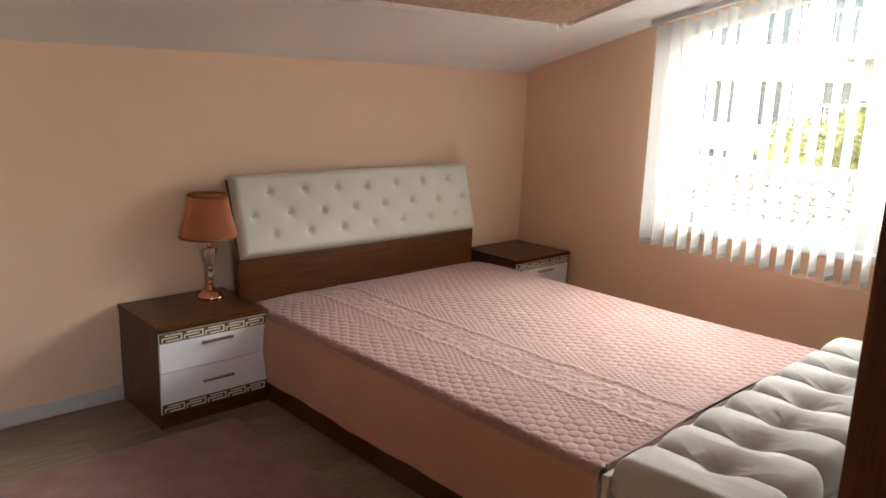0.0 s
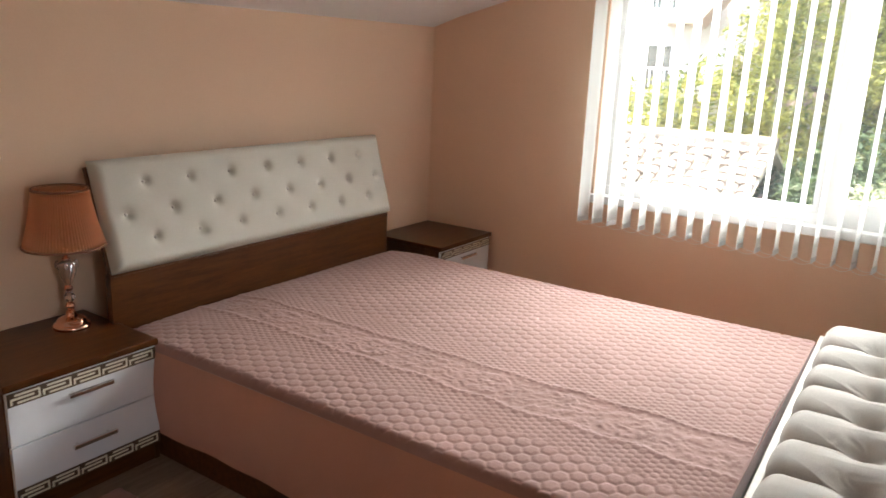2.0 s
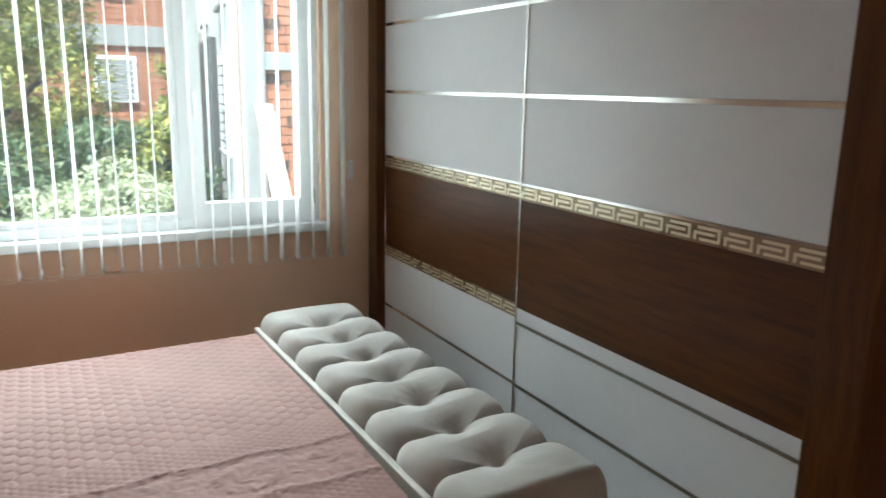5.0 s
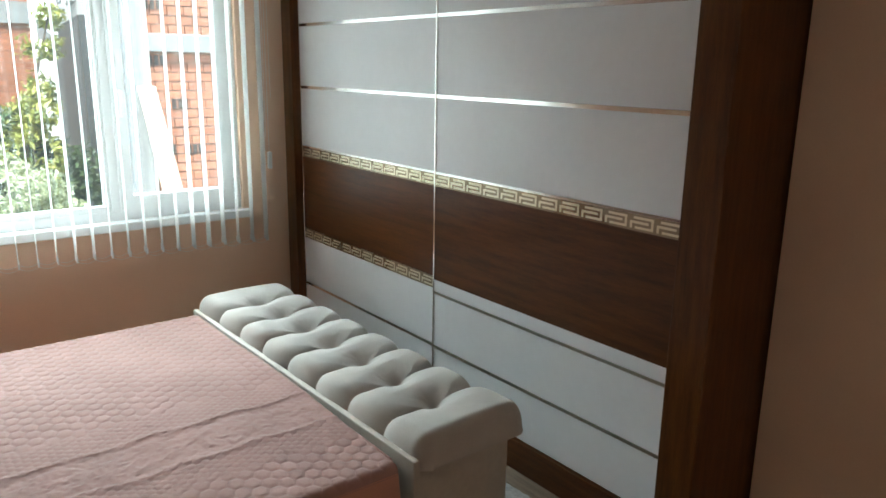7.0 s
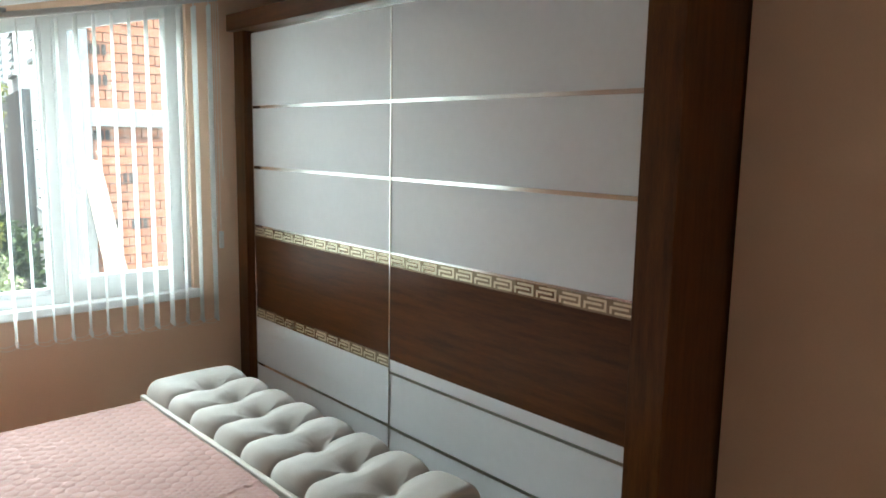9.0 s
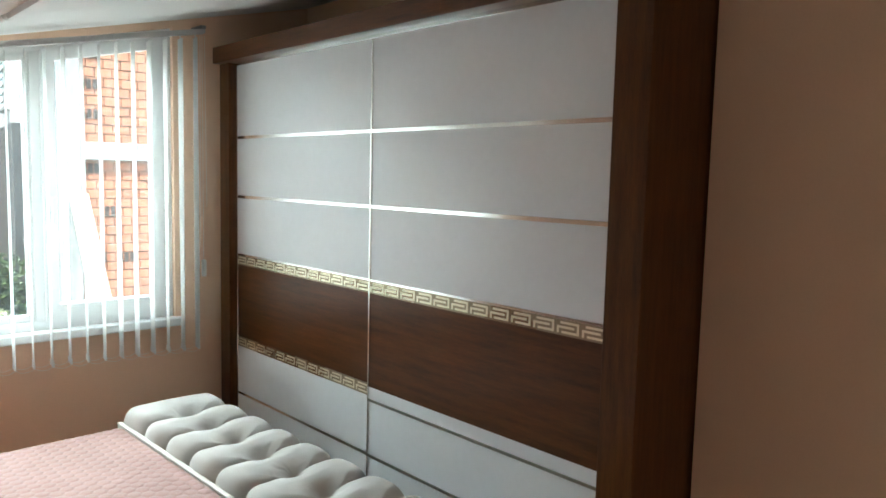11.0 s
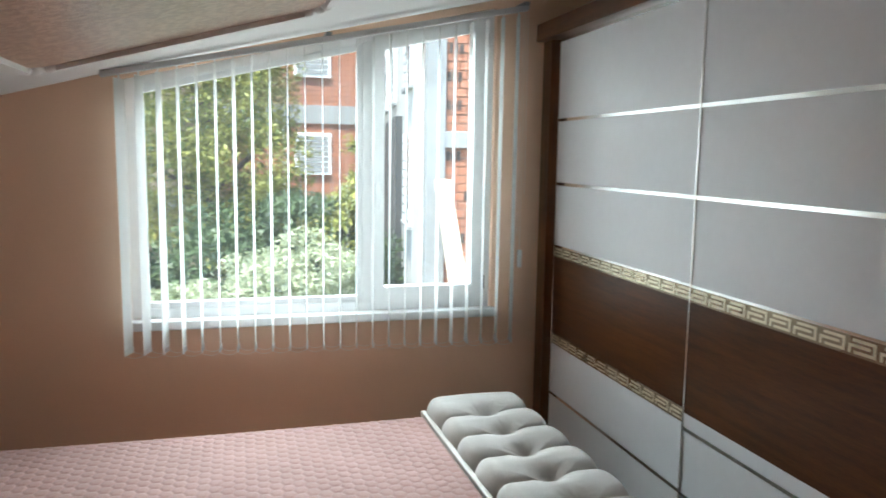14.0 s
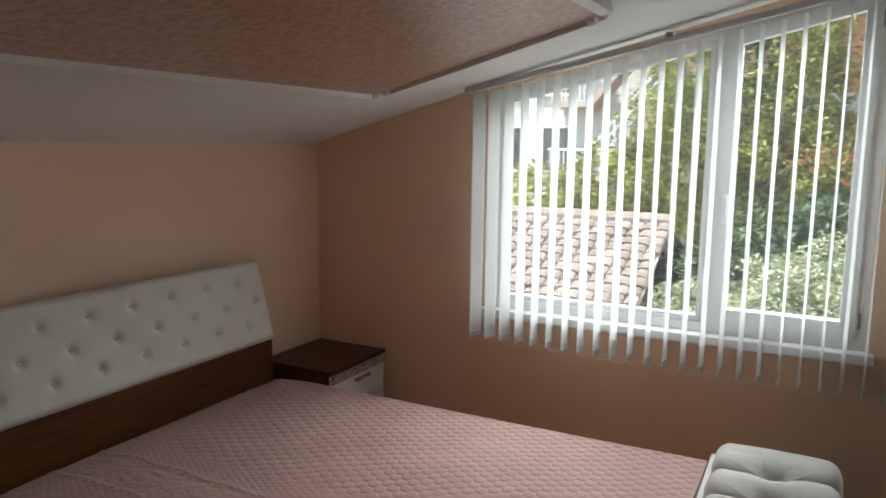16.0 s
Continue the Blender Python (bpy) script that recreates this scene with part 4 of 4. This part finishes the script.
def spread_out(ob, k):
    """Moves a thing of the garden out and down the hill from the window, growing to its true size."""
    ob.matrix_basis = Matrix.Translation(FROM) @ Matrix.Scale(k, 4) @ Matrix.Translation(-FROM) @ ob.matrix_basis
    return ob


bm = bmesh.new()
rings = [[bm.verts.new((r * math.cos(a * math.pi / 12), r * math.sin(a * math.pi / 12), FROM.z + 1.5 * (GZ - FROM.z))) for a in range(24)] for r in (30, 120, 600, 2500)]
bm.faces.new(rings[0])
for a, b in zip(rings, rings[1:]):
    for i in range(24):
        bm.faces.new((a[i], b[i], b[(i + 1) % 24], a[(i + 1) % 24]))
alone("ground", bm, M_GROUND, "dry pale garden ground below the window", "ground", "structure")


def leaves(count, blobs, size, seed, flat=0.5):
    """Many small folded leaves scattered over overlapping blobs, thinner in some parts."""
    rg = np.random.RandomState(seed)
    vs, fs = [], []
    wts = np.array([b[3] * b[4] * b[5] for b in blobs]) ** 0.67
    pick = rg.choice(len(blobs), count, p=wts / wts.sum())
    for k in pick:
        cx, cy, cz, rx, ry, rz = blobs[k]
        d = rg.normal(size=3)
        d /= np.linalg.norm(d)
        r = rg.uniform(0.45, 1.0) ** 0.5 * (1 + 0.16 * math.sin(5 * d[0] + k) + 0.14 * math.sin(7 * d[2] + 2 * k))
        p = np.array([cx + d[0] * rx * r, cy + d[1] * ry * r, cz + d[2] * rz * r])
        if noise.noise(Vector(p * 1.7)) > 0.28:
            continue
        n = rg.normal(size=3) + np.array([0, 0, 0.6])
        n /= np.linalg.norm(n)
        t = np.cross(n, rg.normal(size=3))
        t /= np.linalg.norm(t)
        b = np.cross(n, t)
        s = size * rg.uniform(0.6, 1.4)
        i = len(vs)
        vs += [p - t * s, p + b * s * flat * 0.8 + n * s * 0.15, p + t * s, p - b * s * flat * 0.8 + n * s * 0.15]
        fs += [(i, i + 1, i + 2), (i, i + 2, i + 3)]
    me = bpy.data.meshes.new("crown")
    me.from_pydata([tuple(v) for v in vs], [], fs)
    return me


def plant(name, base, blobs, count, size, material, label, category, seed, trunk_r=0.1):
    t = thing(name, base, label, category)
    bm = bmesh.new()
    top = max(b[2] for b in blobs)
    pts = [(0, 0, 0), (0.06, 0.05, (top - base[2]) * 0.35), (-0.05, 0.02, (top - base[2]) * 0.7)]
    for i, (p, q) in enumerate(zip(pts, pts[1:])):
        sub = bmesh.new()
        p, q = Vector(p), Vector(q)
        bmesh.ops.create_cone(sub, cap_ends=True, segments=10, radius1=trunk_r * (1 - 0.3 * i), radius2=trunk_r * (0.7 - 0.3 * i), depth=(q - p).length)
        merge(bm, moved(sub, Matrix.Translation((p + q) / 2) @ (q - p).to_track_quat("Z", "Y").to_matrix().to_4x4()))
    for cx, cy, cz, rx, ry, rz in blobs:
        e = Vector((cx - base[0], cy - base[1], cz - base[2]))
        s = Vector(pts[1]).lerp(Vector(pts[2]), min(1, max(0, (e.z / (top - base[2]) - 0.35) * 1.5)))
        rod(s, e, trunk_r * 0.25, 7, bm)
    part("trunk", bm, M_BARK, t, "branching trunk")
    me = leaves(count, blobs, size, seed)
    me.transform(Matrix.Translation(-Vector(base)))
    me.materials.append(material)
    part("crown", me, material, t)
    return t


K = 1.42


def off(p):
    """The tree's clumps, spread over a wide crown well behind the roof."""
    return (0.13 + (p[0] - 0.13) * K, 1.55 + (p[1] - 1.55) * K, 1.65 + (p[2] - 1.65) * K, p[3] * K, p[4] * K, p[5] * K)


TREE = [(10.6, 2.5, 2.6, 1.5, 1.3, 1.4), (10.4, 1.75, 1.6, 1.2, 0.75, 1.2), (10.6, 3.1, 1.5, 1.2, 0.9, 1.1), (10.5, 2.2, 0.2, 1.3, 1.2, 1.1), (10.6, 2.0, 3.4, 1.1, 0.9, 0.9), (10.5, 2.8, 3.5, 1.0, 0.9, 0.9), (10.3, 1.6, 0.4, 0.9, 0.7, 1.0), (10.7, 2.4, 4.4, 1.2, 1.0, 0.8)]
spread_out(plant("tree", (15.0, 2.6, GZ), [off(b) for b in TREE], 85000, 0.052, M_LEAF, "tall leafy tree with green and yellowish foliage", "tree", 11, 0.2), 1.5)
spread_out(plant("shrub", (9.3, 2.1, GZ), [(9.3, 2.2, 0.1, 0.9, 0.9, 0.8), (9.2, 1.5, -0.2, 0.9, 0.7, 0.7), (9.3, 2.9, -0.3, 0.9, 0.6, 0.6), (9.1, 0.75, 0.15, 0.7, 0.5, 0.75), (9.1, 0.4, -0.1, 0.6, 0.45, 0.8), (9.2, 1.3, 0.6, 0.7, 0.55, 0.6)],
      22000, 0.052, M_LEAF_SHADED, "shrub by the tree, its shade put into dark green leaves", "shrub", 12, 0.09), 2.05)
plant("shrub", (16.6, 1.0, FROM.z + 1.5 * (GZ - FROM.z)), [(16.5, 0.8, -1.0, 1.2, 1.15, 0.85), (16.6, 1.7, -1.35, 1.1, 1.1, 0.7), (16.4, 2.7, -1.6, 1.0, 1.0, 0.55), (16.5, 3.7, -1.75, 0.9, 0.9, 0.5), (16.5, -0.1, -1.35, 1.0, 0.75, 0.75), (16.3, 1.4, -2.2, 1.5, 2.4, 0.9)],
      34000, 0.062, M_LEAF_SUNLIT, "flowering shrub below the window, full sun put into its pale leaves", "shrub", 13, 0.08)
spread_out(plant("shrub", (12.0, 0.45, GZ), [(12.0, 0.45, 0.1, 0.6, 0.5, 0.9), (12.0, 0.25, 0.9, 0.4, 0.3, 0.5), (12.0, 0.15, 1.75, 0.3, 0.3, 0.22), (12.0, 0.0, 2.2, 0.15, 0.2, 0.2)],
      4200, 0.06, M_LEAF, "slim green bush with a long sprig", "shrub", 14, 0.05), 1.5)
spread_out(plant("shrub", (14.6, 5.4, GZ), [(14.6, 5.2, 0.9, 0.9, 1.1, 0.8), (14.6, 6.4, 0.6, 0.9, 1.0, 0.6)],
      5000, 0.07, M_LEAF, "green bush behind the tiled roof", "shrub", 15, 0.06), 1.5)

# small outbuilding with a clay tile roof
shed = thing("outbuilding", (12.0, 6.0, GZ), "low outbuilding with a sunlit clay tile roof", "outbuilding")
ssh = Matrix.Translation((-12.0, -6.0, -GZ))
part("wall", moved(box(10.3, 14.3, 3.7, 9.4, GZ, -0.5), ssh), M_BLOCK, shed, "brick wall under the eaves")
RX0, RZ0, RX1, RZ1 = 9.8, -0.58, 12.3, 0.46
RANG = math.atan2(RZ1 - RZ0, RX1 - RX0)
deck = part("roof", moved(prism([(RX0, RZ0 - 0.06), (RX1, RZ1 - 0.06), (RX1 + 2.5, RZ0 - 0.06), (RX1 + 2.5, RZ0 - 0.12), (RX1, RZ1 - 0.12), (RX0, RZ0 - 0.12)], 3.5, 9.6, axis="y"), ssh), M_TIMBER, shed, "tiled roof")
tile = bmesh.new()
n = 8
for side in (0, 1):
    for i in range(n + 1):
        a = math.pi * i / n
        for f in (0, 1):
            tile.verts.new((f * 0.30, 0.098 * math.cos(a) * (1 - 0.12 * f), 0.045 * math.sin(a) + 0.012 * side + 0.034 * (1 - f)))
tile.verts.ensure_lookup_table()
for side in (0, 1):
    o = side * 2 * (n + 1)
    for i in range(n):
        q = [tile.verts[o + 2 * i], tile.verts[o + 2 * i + 1], tile.verts[o + 2 * i + 3], tile.verts[o + 2 * i + 2]]
        tile.faces.new(q if side else q[::-1])
m2 = 2 * (n + 1)
for i in range(n):
    tile.faces.new((tile.verts[2 * i], tile.verts[2 * i + 2], tile.verts[m2 + 2 * i + 2], tile.verts[m2 + 2 * i]))
tile_me = mesh_of("tile", tile, M_TILE, True)
rt = random.Random(8)
for r in range(11):
    for c in range(28):
        m = ssh @ Matrix.Translation((RX0 + r * 0.235 * math.cos(RANG), 3.6 + c * 0.205 + rt.uniform(-0.015, 0.015), RZ0 - 0.055 + r * 0.235 * math.sin(RANG))) @ Matrix.Rotation(-RANG + radians(rt.uniform(-2, 2)), 4, "Y") @ Matrix.Rotation(radians(rt.uniform(-3, 3)), 4, "Z")
        part("tile", tile_me, M_TILE, deck, m=m)
bm = bmesh.new()
for c in range(13):
    rod((RX1, 3.5 + c * 0.46, RZ1 - 0.03), (RX1, 3.5 + c * 0.46 + 0.48, RZ1 - 0.02), 0.13, 10, bm)
part("ridge_tiles", moved(bm, ssh), M_TILE, shed)

# brick house under construction, hollow bricks laid in courses
def brick_wall(owner, origin, right, width, height, bw, bh, seed, limit):
    """Bricks on a plane from origin along right and up; the nearest are parts, joints recessed."""
    rb = random.Random(seed)
    right = Vector(right).normalized()
    out = right.cross(Vector((0, 0, 1))).normalized()
    rot = Matrix((( right.x, out.x, 0, 0), (right.y, out.y, 0, 0), (0, 0, 1, 0), (0, 0, 0, 1)))
    base = Matrix.Translation(origin) @ rot
    j = 0.014
    me = mesh_of("brick", box(0, bw - j, 0.0, 0.03, 0, bh - j), M_BLOCK)
    half = mesh_of("brick", box(0, bw / 2 - j, 0.0, 0.03, 0, bh - j), M_BLOCK)
    rows = int(height / bh)
    made = 0
    rest = bmesh.new()
    for r in range(rows):
        x = 0.0
        first = True
        while x < width - 0.01:
            short = (r % 2 and first) or x + bw > width + 0.01
            w = bw / 2 if short else bw
            m = base @ Matrix.Translation((x, rb.uniform(-0.006, 0.006), r * bh))
            if made < limit:
                part("brick", half if short else me, M_BLOCK, owner, m=m)
            else:
                sub = bmesh.new()
                sub.from_mesh(half if short else me)
                merge(rest, moved(sub, m))
            made += 1
            x += w
            first = False
    if made > limit:
        ob = part("brickwork", rest, M_BLOCK, owner)
        tagged(ob, kind="stuff")
    else:
        rest.free()


house = thing("brick_house", (21.0, 1.5, GZ), "unfinished orange hollow-brick house with a grey concrete beam", "house")
hsh = Matrix.Translation((-21.0, -1.5, -GZ))
core = part("wall", moved(box(21.0, 26.0, -1.2, 9.0, GZ, 9.0), hsh), M_MORTAR, house, "orange brick wall with mortar joints")
brick_wall(core, hsh @ Vector((20.985, 2.6, 0.0)), (0, -1, 0), 3.8, 7.0, 0.28, 0.14, 5, 280)
part("concrete_beam", moved(box(20.9, 21.0, -1.25, 9.0, 2.45, 2.95), hsh), M_CONCRETE, house, "grey concrete ring beam")
part("concrete_beam", moved(box(20.9, 21.0, -1.25, 9.0, 0.1, 0.45), hsh), M_CONCRETE, house, "grey concrete ring beam")
for wy, wz in ((0.1, 1.05), (0.1, 3.7)):
    wnd = part("window", moved(box(20.88, 20.96, wy - 0.5, wy + 0.5, wz, wz + 1.15), hsh), M_PVC, house, "white window with a drawn shutter")
    for i in range(7):
        part("shutter_slat", moved(box(20.86, 20.88, wy - 0.42, wy + 0.42, wz + 0.08 + i * 0.145, wz + 0.19 + i * 0.145), hsh), M_CONCRETE, wnd)

# white house seen along its side, its dark gable and eave behind
white = thing("white_house", (13.0, -1.0, GZ), "white rendered house with grilled windows and dark eaves", "house")
vsh = Matrix.Translation((-13.0, 1.0, -GZ))
A, B = Vector((9.75, -0.29, 0)), Vector((19.0, -1.55, 0))
dv = (B - A).normalized()
nv = Vector((-dv.y, dv.x, 0))


def along(s0, s1, o0, o1, z0, z1):
    """A block along the white house's side: s metres from A, o metres out."""
    bm = box(s0, s1, o0, o1, z0, z1)
    return moved(bm, vsh @ Matrix.Translation(A) @ Matrix(((dv.x, nv.x, 0, 0), (dv.y, nv.y, 0, 0), (0, 0, 1, 0), (0, 0, 0, 1))))


part("wall", along(0.0, 10.3, -4.0, 0.0, GZ, 6.5), M_RENDER, white, "white rendered wall")
for s, z in ((1.2, 0.6), (1.2, 2.7), (5.0, 2.7), (7.6, 2.7)):
    w = part("window", along(s, s + 1.1, -0.02, 0.02, z, z + 1.3), M_DARKGLASS, white, "dark window with a grille")
    part("window_frame", along(s - 0.06, s, -0.01, 0.05, z - 0.06, z + 1.36), M_PVC, w)
    part("window_frame", along(s + 1.1, s + 1.16, -0.01, 0.05, z - 0.06, z + 1.36), M_PVC, w)
    part("sill", along(s - 0.1, s + 1.2, 0.0, 0.09, z - 0.09, z - 0.04), M_CONCRETE, w)
    for i in range(9):
        part("grille_bar", along(s + 0.02, s + 1.08, 0.04, 0.055, z + 0.08 + i * 0.14, z + 0.1 + i * 0.14), M_DARK, w)
part("gable_wall", along(3.2, 10.4, -3.0, 0.12, GZ, 2.3), M_DARK, white, "dark grey clad corner")
part("eave", moved(prism([(19.0, 3.3), (20.0, 3.3), (20.0, 3.45), (19.0, 3.9)], -4.0, -1.1, axis="y"), vsh), M_DARK, white, "dark projecting eave")
part("eave", moved(prism([(18.2, 2.05), (19.6, 2.05), (19.6, 2.5), (18.2, 2.15)], -3.5, -1.15, axis="y"), vsh), M_CONCRETE, white, "pale lower eave")

# unfinished brick wall with a concrete column, boards leaning on it
site = thing("unfinished_wall", (9.2, -1.8, GZ), "unfinished orange hollow-brick wall with concrete column and beam", "wall")
ush = Matrix.Translation((-9.2, 1.8, -GZ))
score = part("wall", moved(box(9.25, 9.5, -4.6, -0.24, GZ, 5.0), ush), M_MORTAR, site, "orange brick wall with mortar joints")
brick_wall(score, ush @ Vector((9.235, -0.47, -0.6)), (0, -1, 0), 2.4, 4.2, 0.2, 0.11, 6, 250)
part("column", moved(box(9.12, 9.25, -0.47, -0.22, GZ, 5.0, bev=0.01), ush), M_CONCRETE, site, "grey concrete column")
part("beam", moved(box(9.14, 9.25, -4.6, -0.47, 1.72, 1.93, bev=0.01), ush), M_CONCRETE, site, "grey concrete beam")
# shade inside open bricks, put on as dark blocks over the face
for hx, hz in ((-0.55, 2.2), (-0.55, 2.55), (-0.57, 2.9), (-0.55, 1.56), (-0.8, 1.05), (-0.62, 0.5), (-0.95, 0.48), (-0.6, 3.2)):
    for i in range(3):
        part("cavity_shade", moved(box(9.195, 9.21, hx - i * 0.07, hx - i * 0.07 + 0.05, hz, hz + 0.12), ush), M_HOLLOW_SHADE, site)
boards = []
for i, (y0, y1) in enumerate(((-0.4, -0.66), (-0.46, -0.78))):
    bd = alone("leaning_board", box(-0.015, 0.015, -0.09, 0.09, 0, 2.6, bev=0.004), M_TIMBER, "pale timber board leaning on the brick wall", "board", group="leaning boards")
    bd.matrix_basis = look((8.55, y1, -1.2), (9.12, y0, 1.35)) @ pose(0, 0, 0, 180, 0, 90)
    boards.append(bd)

# far white building with an outside stair
far = thing("apartment_building", (20.0, 9.0, GZ), "white apartment building with balconies and an outside stair", "building")
fsh = Matrix.Translation((-20.0, -9.0, -GZ))
part("wall", moved(box(20.0, 26.0, 5.6, 18.0, GZ, 8.0), fsh), M_RENDER, far, "white rendered facade")
for y in (8.2, 9.6, 11.2):
    for z in (-1.0, 0.9, 3.0, 5.2):
        w = part("window", moved(box(19.95, 20.02, y - 0.45, y + 0.45, z, z + 1.2), fsh), M_DARKGLASS, far, "dark window")
        part("window_frame", moved(ring(y - 0.5, y + 0.5, z - 0.05, lambda q, t=z: t + 1.25, 0.07, 19.9, 19.97), fsh), M_PVC, w)
for z in (0.55, 2.75, 4.9):
    bal = part("balcony", moved(box(18.9, 20.0, 6.9, 8.0, z - 0.16, z, bev=0.01), fsh), M_STAIR, far, "brown balcony slab")
    for i in range(9):
        part("baluster", moved(rod((18.95, 6.95 + i * 0.125, z), (18.95, 6.95 + i * 0.125, z + 0.95), 0.016, 6), fsh), M_PVC, bal)
    part("rail", moved(rod((18.95, 6.9, z + 0.95), (18.95, 8.0, z + 0.95), 0.03, 6), fsh), M_PVC, bal)
for z, s in ((0.55, 1), (2.75, 1)):
    st = part("stair_flight", moved(prism([(6.95, z), (5.2, z + 2.05), (5.2, z + 1.8), (6.95, z - 0.25)], 18.9, 19.8), fsh), M_STAIR, far, "sloping brown stair flight")
    for k in range(3):
        part("stair_rail", moved(rod((18.9, 6.95, z + 0.35 + k * 0.28), (18.9, 5.2, z + 2.4 + k * 0.28), 0.022, 6), fsh), M_PVC, st)
    for k in range(6):
        f = k / 5
        part("stair_post", moved(rod((18.9, 6.95 - 1.75 * f, z + 2.05 * f), (18.9, 6.95 - 1.75 * f, z + 0.93 + 2.05 * f), 0.022, 6), fsh), M_PVC, st)

for ob in (shed, house, white, site, far, *boards):
    spread_out(ob, 1.5)

# ---- floor boards ----
plank_meshes = {}
for row in range(26):
    y = -1.27 + row * 0.193
    if y + 0.19 > HY:
        break
    x = XW
    lengths = [0.6] if row % 2 else []
    while x < WX - 0.02:
        w = lengths.pop() if lengths else 1.2
        w = round(min(w, WX - x), 3)
        if w not in plank_meshes:
            plank_meshes[w] = mesh_of("plank", box(0, w - 0.002, 0, 0.1915, -0.011, 0.0, bev=0.0012, seg=1), M_FLOOR)
        part("plank", plank_meshes[w], M_FLOOR, floor_base, m=Matrix.Translation((x, y, 0)))
        x += w
